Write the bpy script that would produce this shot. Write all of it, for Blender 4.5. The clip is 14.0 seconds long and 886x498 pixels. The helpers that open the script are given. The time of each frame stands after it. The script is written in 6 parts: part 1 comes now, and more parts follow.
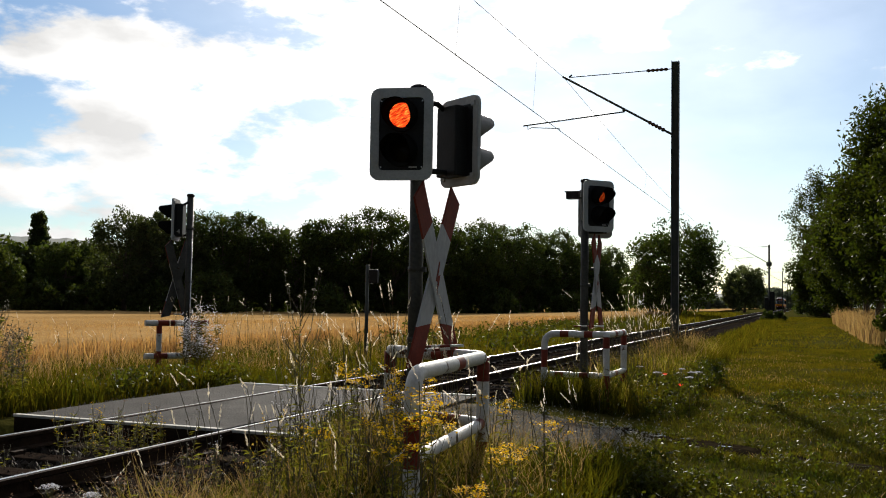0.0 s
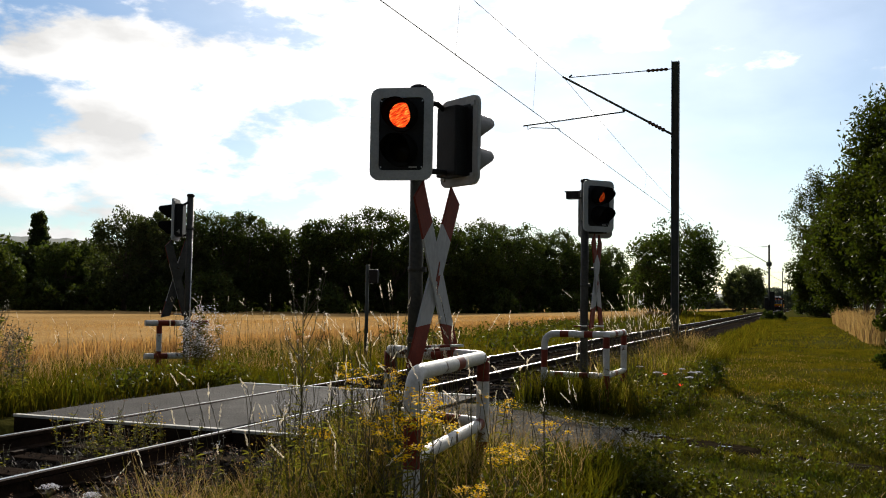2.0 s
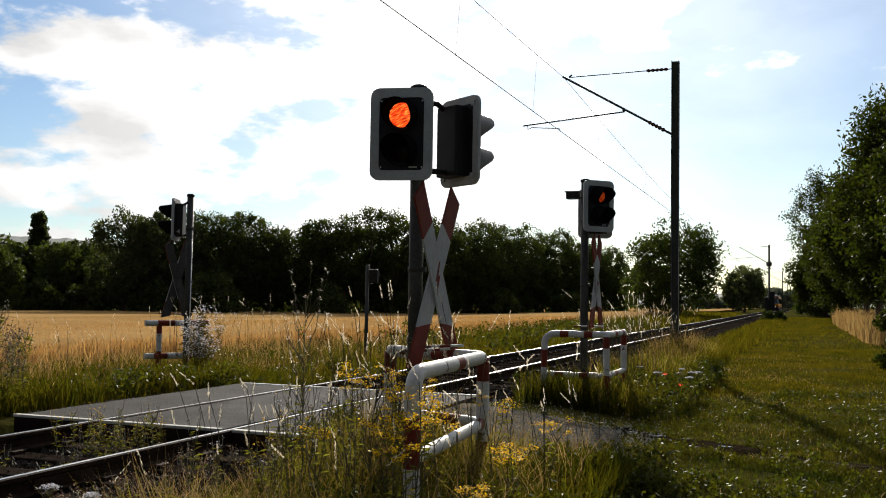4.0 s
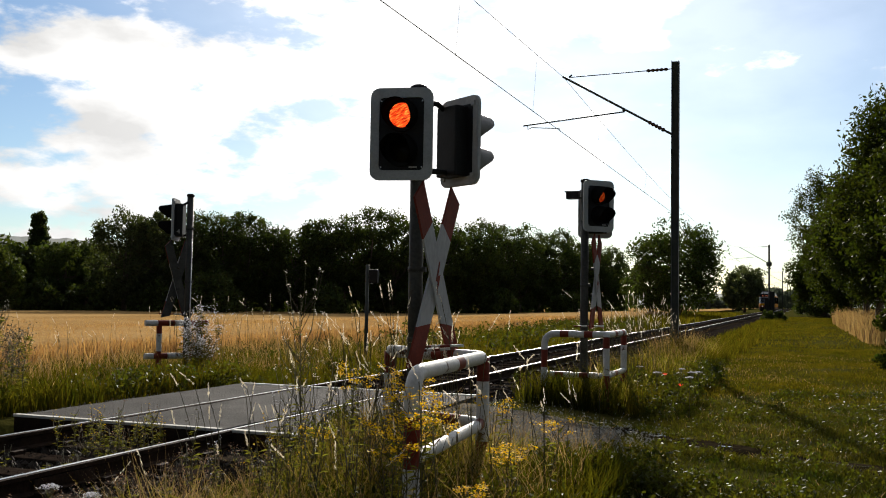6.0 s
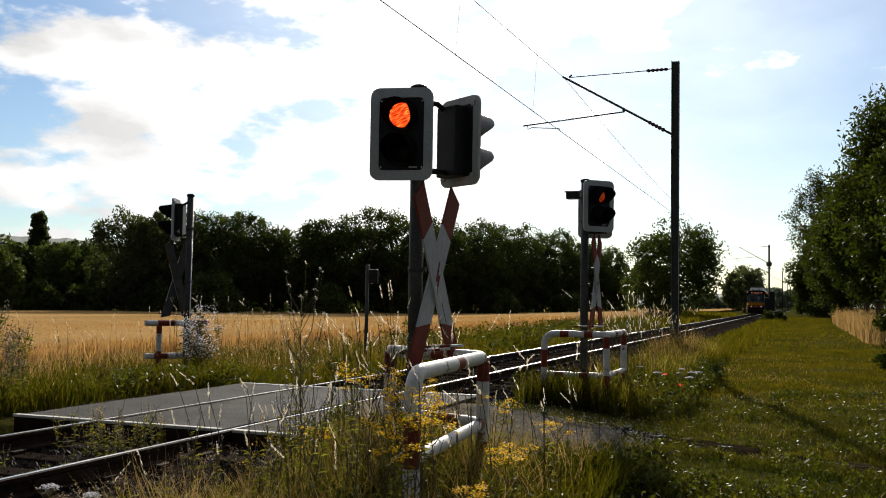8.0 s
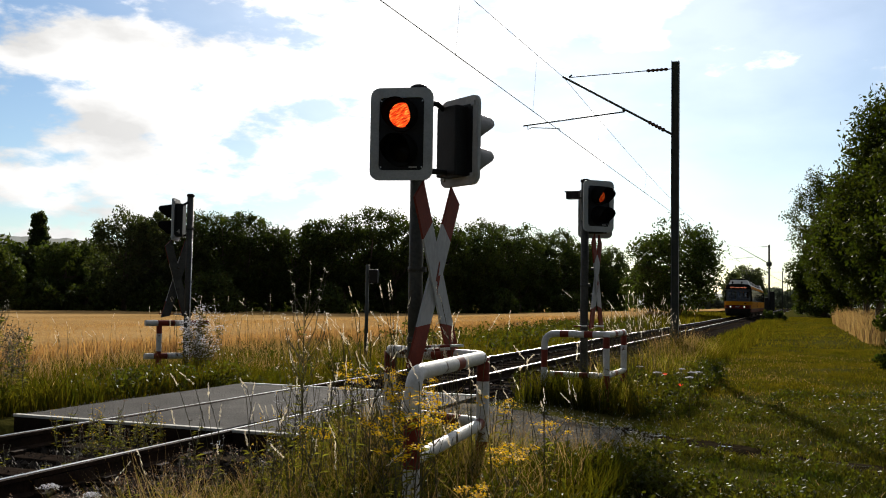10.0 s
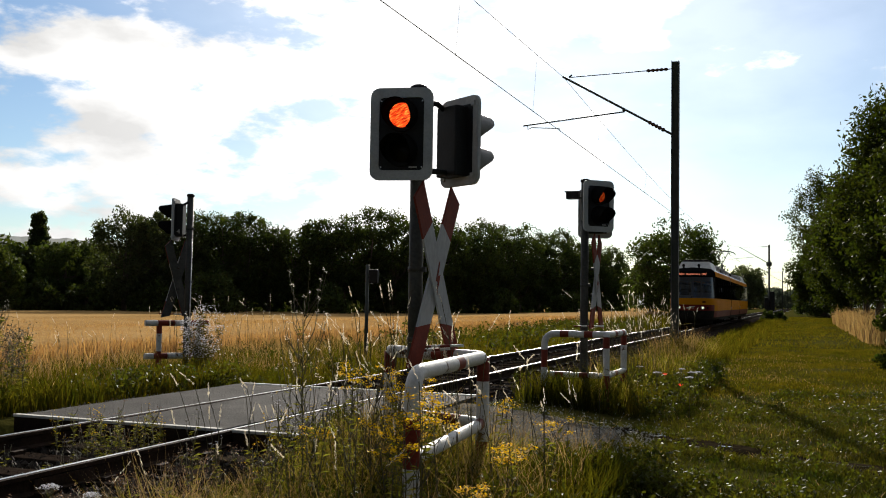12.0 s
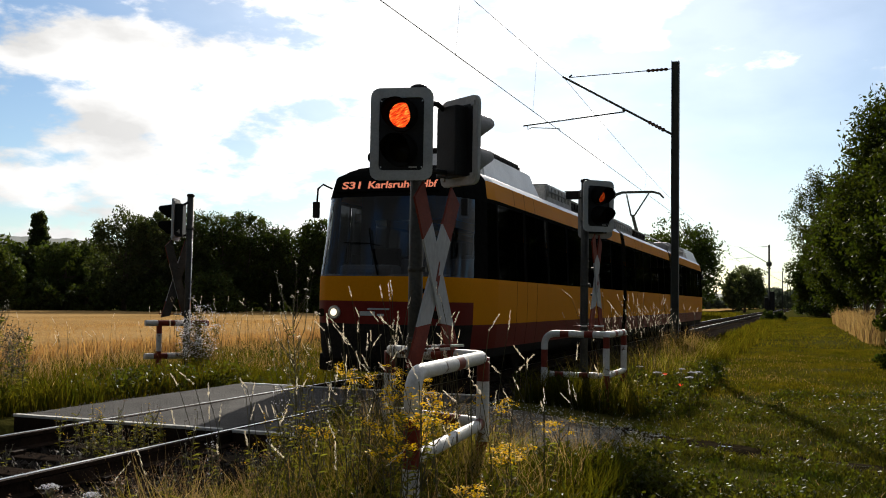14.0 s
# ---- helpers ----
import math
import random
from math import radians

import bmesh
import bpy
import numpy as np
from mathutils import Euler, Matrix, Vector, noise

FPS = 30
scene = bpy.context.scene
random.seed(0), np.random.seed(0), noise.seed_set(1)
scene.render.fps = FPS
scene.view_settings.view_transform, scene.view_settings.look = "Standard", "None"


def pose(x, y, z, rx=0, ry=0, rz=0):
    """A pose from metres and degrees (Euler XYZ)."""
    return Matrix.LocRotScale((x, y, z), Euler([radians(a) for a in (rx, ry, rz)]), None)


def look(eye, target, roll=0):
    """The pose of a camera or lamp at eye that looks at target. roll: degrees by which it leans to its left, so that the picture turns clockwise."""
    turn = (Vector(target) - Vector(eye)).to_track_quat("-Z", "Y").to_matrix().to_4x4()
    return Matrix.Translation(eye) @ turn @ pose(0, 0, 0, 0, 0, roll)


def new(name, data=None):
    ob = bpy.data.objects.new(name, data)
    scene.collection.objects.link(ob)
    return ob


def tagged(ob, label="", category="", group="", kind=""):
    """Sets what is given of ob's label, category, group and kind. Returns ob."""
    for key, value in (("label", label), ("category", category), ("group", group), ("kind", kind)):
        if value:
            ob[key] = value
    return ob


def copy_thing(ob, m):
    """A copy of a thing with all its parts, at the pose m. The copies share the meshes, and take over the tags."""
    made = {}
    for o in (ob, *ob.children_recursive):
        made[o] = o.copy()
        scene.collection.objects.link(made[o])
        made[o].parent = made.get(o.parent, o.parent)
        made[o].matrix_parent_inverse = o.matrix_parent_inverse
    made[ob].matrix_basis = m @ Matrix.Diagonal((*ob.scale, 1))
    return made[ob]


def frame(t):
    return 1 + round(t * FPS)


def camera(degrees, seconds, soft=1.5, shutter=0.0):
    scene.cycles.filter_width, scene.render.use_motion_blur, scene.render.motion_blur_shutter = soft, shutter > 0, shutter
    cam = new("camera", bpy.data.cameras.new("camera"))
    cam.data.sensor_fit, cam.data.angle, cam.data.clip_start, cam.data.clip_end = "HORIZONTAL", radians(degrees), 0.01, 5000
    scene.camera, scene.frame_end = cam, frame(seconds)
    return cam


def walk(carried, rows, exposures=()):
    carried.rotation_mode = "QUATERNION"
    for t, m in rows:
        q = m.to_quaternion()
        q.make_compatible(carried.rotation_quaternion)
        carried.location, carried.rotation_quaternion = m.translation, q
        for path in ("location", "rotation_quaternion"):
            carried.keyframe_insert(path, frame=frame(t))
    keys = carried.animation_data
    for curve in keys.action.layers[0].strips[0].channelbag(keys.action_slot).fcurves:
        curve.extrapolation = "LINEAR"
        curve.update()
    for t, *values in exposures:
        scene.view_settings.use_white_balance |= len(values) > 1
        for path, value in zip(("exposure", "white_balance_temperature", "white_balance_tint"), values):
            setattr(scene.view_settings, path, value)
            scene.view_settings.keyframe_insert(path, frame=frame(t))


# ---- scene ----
# World: the track runs along +y, its centre line at x = 0, rail heads at z = 0.
cam = camera(49.45, 14.0, soft=1.0)
YAW, PITCH = radians(20.383), radians(3.028)
EYE = Vector((5.7255, 0.0, 1.2335))
AIM = EYE + Vector((-math.sin(YAW) * math.cos(PITCH), math.cos(YAW) * math.cos(PITCH), math.sin(PITCH)))
walk(cam, [(0.0, look(EYE, AIM, 0.935)), (14.0, look(EYE, AIM, 0.935))], exposures=[(0.0, 0.26), (14.0, 0.26)])

# ---- light ----
SUN_AZ, SUN_EL = radians(14.7), radians(24)      # to the left of +y, above the horizon
sun_way = Vector((-math.sin(SUN_AZ) * math.cos(SUN_EL), math.cos(SUN_AZ) * math.cos(SUN_EL), math.sin(SUN_EL)))
sun_data = bpy.data.lights.new("sun", "SUN")
sun_data.energy, sun_data.angle, sun_data.color = 5.0, radians(0.6), (1.0, 0.92, 0.80)
sun = new("sun", sun_data)
sun.matrix_world = look(sun_way * 200, (0, 0, 0))


def make_world():
    """Clear sky with broken clouds, brightest round the sun."""
    world = bpy.data.worlds.new("sky")
    scene.world = world
    world.use_nodes = True
    nt = world.node_tree
    nt.nodes.clear()
    n, link = nt.nodes.new, nt.links.new
    sky = n("ShaderNodeTexSky")
    sky.sky_type, sky.sun_disc = "NISHITA", False
    sky.sun_elevation, sky.sun_rotation = SUN_EL, -SUN_AZ
    sky.air_density, sky.dust_density = 1.0, 0.3
    co = n("ShaderNodeTexCoord")
    mp = n("ShaderNodeMapping")
    mp.inputs["Scale"].default_value = (1.0, 1.0, 2.4)
    mp.inputs["Location"].default_value = CLOUD_SHIFT
    link(co.outputs["Generated"], mp.inputs["Vector"])
    big = n("ShaderNodeTexNoise")
    big.inputs["Scale"].default_value, big.inputs["Detail"].default_value, big.inputs["Roughness"].default_value = 8.0, 11, 0.56
    link(mp.outputs[0], big.inputs["Vector"])
    # wide gaps in the cloud
    field = big.outputs["Fac"]
    for way, inner, depth in SKY_GAPS:
        d = n("ShaderNodeVectorMath")
        d.operation = "DOT_PRODUCT"
        d.inputs[1].default_value = way
        link(co.outputs["Generated"], d.inputs[0])
        mr = n("ShaderNodeMapRange")
        mr.interpolation_type = "SMOOTHSTEP"
        mr.inputs["From Min"].default_value, mr.inputs["From Max"].default_value = inner, 0.999
        mr.inputs["To Max"].default_value = depth
        link(d.outputs["Value"], mr.inputs["Value"])
        sb = n("ShaderNodeMath")
        sb.operation = "SUBTRACT"
        link(field, sb.inputs[0])
        link(mr.outputs[0], sb.inputs[1])
        field = sb.outputs[0]
    ramp = n("ShaderNodeMapRange")
    ramp.interpolation_type = "SMOOTHSTEP"
    ramp.inputs["From Min"].default_value, ramp.inputs["From Max"].default_value = 0.38, 0.50
    link(field, ramp.inputs["Value"])
    dense = ramp.outputs[0]
    # forward glow of thin cloud towards the sun
    dot = n("ShaderNodeVectorMath")
    dot.operation = "DOT_PRODUCT"
    dot.inputs[1].default_value = sun_way
    link(co.outputs["Generated"], dot.inputs[0])
    glow = n("ShaderNodeMapRange")
    glow.inputs["From Min"].default_value, glow.inputs["From Max"].default_value = 0.86, 0.99
    glow.interpolation_type = "SMOOTHSTEP"
    link(dot.outputs["Value"], glow.inputs["Value"])
    bright = n("ShaderNodeMath")
    bright.operation = "MULTIPLY_ADD"
    bright.inputs[1].default_value, bright.inputs[2].default_value = 5.0, 5.4
    link(glow.outputs[0], bright.inputs[0])
    wide = n("ShaderNodeMapRange")
    wide.interpolation_type = "SMOOTHSTEP"
    wide.inputs["From Min"].default_value, wide.inputs["From Max"].default_value = 0.25, 0.84
    wide.inputs["To Min"].default_value, wide.inputs["To Max"].default_value = 1.3, 10.5
    link(dot.outputs["Value"], wide.inputs["Value"])
    link(wide.outputs[0], bright.inputs[2])
    tint = n("ShaderNodeVectorMath")
    tint.operation = "SCALE"
    tint.inputs[0].default_value = (1.0, 0.99, 0.975)
    folds = n("ShaderNodeTexNoise")
    folds.inputs["Scale"].default_value, folds.inputs["Detail"].default_value = 9.0, 6
    link(mp.outputs[0], folds.inputs["Vector"])
    shade = n("ShaderNodeMapRange")
    shade.inputs["From Min"].default_value, shade.inputs["From Max"].default_value = 0.35, 0.62
    shade.inputs["To Min"].default_value, shade.inputs["To Max"].default_value = 0.70, 1.08
    link(folds.outputs["Fac"], shade.inputs["Value"])
    lit = n("ShaderNodeMath")
    lit.operation = "MULTIPLY"
    link(bright.outputs[0], lit.inputs[0])
    link(shade.outputs[0], lit.inputs[1])
    link(lit.outputs[0], tint.inputs["Scale"])
    cover = n("ShaderNodeMath")
    cover.operation, cover.use_clamp = "MULTIPLY_ADD", True
    cover.inputs[1].default_value = 0.22
    link(glow.outputs[0], cover.inputs[0])
    link(dense, cover.inputs[2])
    mix = n("ShaderNodeMix")
    mix.data_type = "RGBA"
    link(cover.outputs[0], mix.inputs["Factor"])
    blue = n("ShaderNodeVectorMath")
    blue.operation = "MULTIPLY"
    blue.inputs[1].default_value = (0.70, 0.82, 0.96)
    link(sky.outputs[0], blue.inputs[0])
    link(blue.outputs[0], mix.inputs[6])
    link(tint.outputs[0], mix.inputs[7])
    bg = n("ShaderNodeBackground")
    bg.inputs["Strength"].default_value = 0.088
    link(mix.outputs[2], bg.inputs["Color"])
    out = n("ShaderNodeOutputWorld")
    link(bg.outputs[0], out.inputs["Surface"])


CLOUD_SHIFT = (0.3, 0.0, 0.0)


def sky_way(side, up):
    """A direction by its slopes beside and above the camera's axis."""
    f = (AIM - EYE).normalized()
    r = Vector((math.cos(YAW), math.sin(YAW), 0))
    return (f + r * side + r.cross(f) * up).normalized()


SKY_GAPS = [(sky_way(-0.22, 0.28), 0.975, 0.03), (sky_way(-0.46, 0.12), 0.985, 0.05), (sky_way(0.37, 0.06), 0.958, 0.25)]
make_world()


# ---- materials ----
def mat(name, a, b=None, scale=4.0, rough=0.7, metal=0.0, bump=0.0, bump_scale=None, fine=None, vary=0.0, through_light=None, emit=None, island=0.0, spec=None, stretch=None):
    """A surface of two colours mixed at two scales, with relief. vary: change from object to object; island: from piece to piece."""
    m = bpy.data.materials.new(name)
    m.use_nodes = True
    nt = m.node_tree
    n, link = nt.nodes.new, nt.links.new
    bs = nt.nodes["Principled BSDF"]
    bs.inputs["Roughness"].default_value, bs.inputs["Metallic"].default_value = rough, metal
    if spec is not None:
        bs.inputs["Specular IOR Level"].default_value = spec
    co = n("ShaderNodeTexCoord")
    vec = co.outputs["Object"]
    if stretch:
        mp = n("ShaderNodeMapping")
        mp.inputs["Scale"].default_value = stretch
        link(vec, mp.inputs["Vector"])
        vec = mp.outputs[0]
    col = None
    if b is not None:
        n1 = n("ShaderNodeTexNoise")
        n1.inputs["Scale"].default_value, n1.inputs["Detail"].default_value = scale, 5
        n2 = n("ShaderNodeTexNoise")
        n2.inputs["Scale"].default_value, n2.inputs["Detail"].default_value = fine or scale * 9, 3
        link(vec, n1.inputs["Vector"])
        link(vec, n2.inputs["Vector"])
        add = n("ShaderNodeMath")
        add.operation = "MULTIPLY_ADD"
        add.inputs[1].default_value = 0.5
        link(n2.outputs["Fac"], add.inputs[0])
        half = n("ShaderNodeMath")
        half.operation = "MULTIPLY"
        half.inputs[1].default_value = 0.5
        link(n1.outputs["Fac"], half.inputs[0])
        link(half.outputs[0], add.inputs[2])
        rp = n("ShaderNodeMapRange")
        rp.inputs["From Min"].default_value, rp.inputs["From Max"].default_value = 0.36, 0.64
        link(add.outputs[0], rp.inputs["Value"])
        mx = n("ShaderNodeMix")
        mx.data_type = "RGBA"
        mx.inputs[6].default_value, mx.inputs[7].default_value = (*a, 1), (*b, 1)
        link(rp.outputs[0], mx.inputs["Factor"])
        col = mx.outputs[2]
        rr = n("ShaderNodeMapRange")
        rr.inputs["To Min"].default_value, rr.inputs["To Max"].default_value = max(0.05, rough - 0.12), min(1, rough + 0.1)
        link(n2.outputs["Fac"], rr.inputs["Value"])
        link(rr.outputs[0], bs.inputs["Roughness"])
    if vary or island:
        hs = n("ShaderNodeHueSaturation")
        if col is None:
            hs.inputs["Color"].default_value = (*a, 1)
        else:
            link(col, hs.inputs["Color"])
        src = n("ShaderNodeObjectInfo").outputs["Random"] if vary else n("ShaderNodeNewGeometry").outputs["Random Per Island"]
        vr = n("ShaderNodeMapRange")
        k = vary or island
        vr.inputs["To Min"].default_value, vr.inputs["To Max"].default_value = 1 - k, 1 + k
        link(src, vr.inputs["Value"])
        link(vr.outputs[0], hs.inputs["Value"])
        hv = n("ShaderNodeMapRange")
        hv.inputs["To Min"].default_value, hv.inputs["To Max"].default_value = 0.5 - k * 0.05, 0.5 + k * 0.05
        link(src, hv.inputs["Value"])
        link(hv.outputs[0], hs.inputs["Hue"])
        col = hs.outputs[0]
    if col is None:
        bs.inputs["Base Color"].default_value = (*a, 1)
    else:
        link(col, bs.inputs["Base Color"])
    if bump:
        nb = n("ShaderNodeTexNoise")
        nb.inputs["Scale"].default_value, nb.inputs["Detail"].default_value = bump_scale or scale * 6, 4
        link(vec, nb.inputs["Vector"])
        bp = n("ShaderNodeBump")
        bp.inputs["Strength"].default_value, bp.inputs["Distance"].default_value = min(1, bump), 0.02
        link(nb.outputs["Fac"], bp.inputs["Height"])
        link(bp.outputs[0], bs.inputs["Normal"])
    if emit:
        bs.inputs["Emission Color"].default_value, bs.inputs["Emission Strength"].default_value = (*emit[0], 1), emit[1]
    if through_light:
        tr = n("ShaderNodeBsdfTranslucent")
        if col is not None:
            sc = n("ShaderNodeMix")
            sc.data_type, sc.blend_type = "RGBA", "MULTIPLY"
            sc.inputs["Factor"].default_value = 1
            link(col, sc.inputs[6])
            sc.inputs[7].default_value = (*through_light[1], 1)
            link(sc.outputs[2], tr.inputs["Color"])
        else:
            tr.inputs["Color"].default_value = (*[c * k for c, k in zip(a, through_light[1])], 1)
        ms = n("ShaderNodeMixShader")
        ms.inputs[0].default_value = through_light[0]
        link(bs.outputs[0], ms.inputs[1])
        link(tr.outputs[0], ms.inputs[2])
        link(ms.outputs[0], nt.nodes["Material Output"].inputs["Surface"])
    return m


def glass(name, tint, gloss):
    m = bpy.data.materials.new(name)
    m.use_nodes = True
    nt = m.node_tree
    nt.nodes.clear()
    n, link = nt.nodes.new, nt.links.new
    t, g, ms, fr, mr, o = (n(k) for k in ("ShaderNodeBsdfTransparent", "ShaderNodeBsdfGlossy", "ShaderNodeMixShader", "ShaderNodeFresnel", "ShaderNodeMath", "ShaderNodeOutputMaterial"))
    t.inputs[0].default_value = (*tint, 1)
    g.inputs["Roughness"].default_value = 0.03
    g.inputs[0].default_value = (0.9, 0.95, 1, 1)
    fr.inputs["IOR"].default_value = 1.5
    mr.operation, mr.use_clamp = "MULTIPLY", True
    mr.inputs[1].default_value = gloss
    link(fr.outputs[0], mr.inputs[0])
    link(mr.outputs[0], ms.inputs[0])
    link(t.outputs[0], ms.inputs[1])
    link(g.outputs[0], ms.inputs[2])
    link(ms.outputs[0], o.inputs["Surface"])
    return m


def chipped(m, rust=(0.085, 0.040, 0.020), amount=0.585):
    """Rust showing where the paint of a surface has flaked away."""
    nt = m.node_tree
    bs = nt.nodes["Principled BSDF"]
    old = bs.inputs["Base Color"].links[0].from_socket
    co, no, rp, mx = (nt.nodes.new(k) for k in ("ShaderNodeTexCoord", "ShaderNodeTexNoise", "ShaderNodeMapRange", "ShaderNodeMix"))
    no.inputs["Scale"].default_value, no.inputs["Detail"].default_value, no.inputs["Roughness"].default_value = 5.5, 9, 0.72
    rp.inputs["From Min"].default_value, rp.inputs["From Max"].default_value = amount, amount + 0.03
    mx.data_type = "RGBA"
    mx.inputs[7].default_value = (*rust, 1)
    for a, b in ((co.outputs["Object"], no.inputs["Vector"]), (no.outputs["Fac"], rp.inputs["Value"]), (rp.outputs[0], mx.inputs["Factor"]), (old, mx.inputs[6]), (mx.outputs[2], bs.inputs["Base Color"])):
        nt.links.new(a, b)
    return m


def lens_mat(name, power):
    """Moulded red glass lit from behind, with bright slanting facets."""
    m = mat(name, (0.35, 0.03, 0.01), emit=((1.0, 0.09, 0.012), power), rough=0.2)
    nt = m.node_tree
    co, turn, mp, no, rp = (nt.nodes.new(k) for k in ("ShaderNodeTexCoord", "ShaderNodeMapping", "ShaderNodeMapping", "ShaderNodeTexNoise", "ShaderNodeValToRGB"))
    turn.inputs["Rotation"].default_value = (0, radians(28), 0)
    mp.inputs["Scale"].default_value = (22, 22, 110)
    no.inputs["Scale"].default_value, no.inputs["Detail"].default_value = 1.0, 3
    e = rp.color_ramp.elements
    e[0].position, e[0].color = 0.40, (0.16, 0.008, 0.002, 1)
    e[1].position, e[1].color = 0.68, (1.0, 0.24, 0.035, 1)
    mid = e.new(0.5)
    mid.color = (0.60, 0.032, 0.004, 1)
    for a, b in ((co.outputs["Object"], turn.inputs[0]), (turn.outputs[0], mp.inputs[0]), (mp.outputs[0], no.inputs["Vector"]), (no.outputs["Fac"], rp.inputs[0]), (rp.outputs[0], nt.nodes["Principled BSDF"].inputs["Emission Color"])):
        nt.links.new(a, b)
    return m


M_SOIL = mat("soil_and_thatch", (0.028, 0.033, 0.007), (0.074, 0.066, 0.018), 0.35, 0.95, bump=1, bump_scale=14, fine=6, spec=0.0)
M_WHEATGROUND = mat("ripe_wheat_stand", (0.27, 0.165, 0.062), (0.45, 0.29, 0.125), 0.12, 0.9, bump=1, bump_scale=9, fine=7, spec=0.0)
M_BALLAST = mat("ballast_bed", (0.009, 0.008, 0.007), (0.032, 0.026, 0.022), 3, 0.95, bump=1, bump_scale=30, fine=40, spec=0.0)
M_STONE = mat("ballast_stone", (0.016, 0.013, 0.011), (0.052, 0.043, 0.036), 8, 0.75, bump=0.4, island=0.6, spec=0.10)
M_ASPHALT = mat("asphalt", (0.055, 0.053, 0.052), (0.115, 0.110, 0.104), 1.2, 0.85, bump=0.8, bump_scale=90, fine=60, spec=0.025)
M_GRAVELROAD = mat("gritty_road", (0.07, 0.063, 0.054), (0.16, 0.145, 0.12), 2.0, 0.85, bump=0.9, bump_scale=45, fine=30, spec=0.0)
M_MUD = mat("wet_mud", (0.010, 0.008, 0.005), (0.028, 0.022, 0.013), 2.0, 0.95, bump=1.0, bump_scale=14, spec=0.0)
M_WATER = mat("muddy_water", (0.018, 0.015, 0.010), (0.03, 0.025, 0.016), 3, 0.12, bump=0.08, bump_scale=25)
M_CONCRETE = mat("pale_concrete", (0.38, 0.37, 0.34), (0.55, 0.54, 0.50), 3, 0.75, bump=0.3)
M_SLEEPER = mat("old_sleeper_wood", (0.016, 0.012, 0.009), (0.050, 0.039, 0.030), 3, 0.75, bump=0.6, vary=0.3, stretch=(0.4, 6, 6), spec=0.0)
M_RUST = mat("rusty_rail_side", (0.012, 0.008, 0.006), (0.034, 0.020, 0.013), 6, 0.85, bump=0.3, spec=0.08)
M_RAILTOP = mat("polished_rail_head", (0.42, 0.40, 0.38), (0.62, 0.60, 0.58), 20, 0.30, metal=1.0, stretch=(1, 0.05, 1))
M_GREYPOST = mat("grey_painted_steel", (0.032, 0.034, 0.032), (0.070, 0.070, 0.064), 5, 0.6, metal=0.1, bump=0.1, spec=0.25)
M_MAST = mat("weathered_green_steel", (0.035, 0.045, 0.04), (0.07, 0.075, 0.065), 4, 0.65, metal=0.2, bump=0.15)
M_BLACK = mat("black_painted_housing", (0.007, 0.007, 0.008), (0.016, 0.016, 0.017), 6, 0.5, bump=0.05, spec=0.2)
M_BACKPLATE = mat("grey_board_back", (0.34, 0.34, 0.345), (0.45, 0.45, 0.455), 4, 0.6, spec=0.2)
# hood colour lightened to grey for backlight and haze on one head
M_VISOR = mat("backlit_grey_hood", (0.16, 0.16, 0.17), (0.26, 0.26, 0.27), 9, 0.45, bump=0.05)
M_RIM = mat("pale_grey_reflective_border", (0.34, 0.36, 0.38), (0.46, 0.48, 0.50), 7, 0.5, spec=0.3)
M_WHITE = chipped(mat("worn_white_paint", (0.44, 0.44, 0.43), (0.64, 0.64, 0.63), 7, 0.5, bump=0.1, spec=0.3))
# weathered white, darkened and blued for the shade on the backlit crosses
M_SIGNWHITE = mat("weathered_shaded_sign_white", (0.30, 0.31, 0.325), (0.42, 0.43, 0.445), 5, 0.55, bump=0.05, spec=0.3, stretch=(1, 1, 0.4))
M_RED = chipped(mat("faded_red_paint", (0.105, 0.017, 0.010), (0.20, 0.033, 0.019), 7, 0.55, bump=0.1, spec=0.2), (0.05, 0.03, 0.02), 0.64)
M_WIRE = mat("dark_copper_wire", (0.05, 0.045, 0.04), None, rough=0.6, metal=0.6)
M_INSUL = mat("brown_glazed_insulator", (0.05, 0.02, 0.012), (0.09, 0.04, 0.02), 9, 0.25)
M_BARK = mat("rough_bark", (0.05, 0.038, 0.026), (0.12, 0.095, 0.07), 5, 0.95, bump=0.9, stretch=(4, 4, 0.8))
M_YELLOW = mat("warm_yellow_coach_paint", (0.60, 0.225, 0.002), (0.66, 0.26, 0.005), 1.2, 0.55, fine=25, spec=0.03)
M_TRAINRED = mat("dark_red_coach_paint", (0.13, 0.012, 0.008), (0.17, 0.018, 0.012), 1.2, 0.5, fine=25, spec=0.12)
M_ROOF = mat("pale_roof_paint", (0.48, 0.48, 0.47), (0.66, 0.66, 0.65), 2, 0.35, bump=0.05)
M_ROOFBOX = mat("grey_roof_equipment", (0.20, 0.20, 0.20), (0.36, 0.36, 0.36), 3, 0.5, bump=0.1)
M_UNDER = mat("sooty_underframe", (0.010, 0.009, 0.008), (0.028, 0.024, 0.020), 4, 0.8, bump=0.3, spec=0.08)
M_SEAL = mat("black_rubber_seal", (0.006, 0.006, 0.006), (0.012, 0.012, 0.012), 8, 0.8, spec=0.0)
M_CAB = mat("grey_cab_lining", (0.28, 0.285, 0.29), (0.38, 0.385, 0.39), 3, 0.6)
M_GLASS = glass("tinted_coach_glass", (0.05, 0.055, 0.055), 0.13)
M_SCREEN = glass("windscreen_glass", (0.36, 0.38, 0.41), 1.1)
M_CHROME = mat("bare_metal", (0.5, 0.5, 0.5), (0.62, 0.62, 0.62), 9, 0.3, metal=1)
M_LED = mat("amber_lettering", (0.3, 0.10, 0.05), emit=((1.0, 0.30, 0.17), 0.55), rough=0.5)
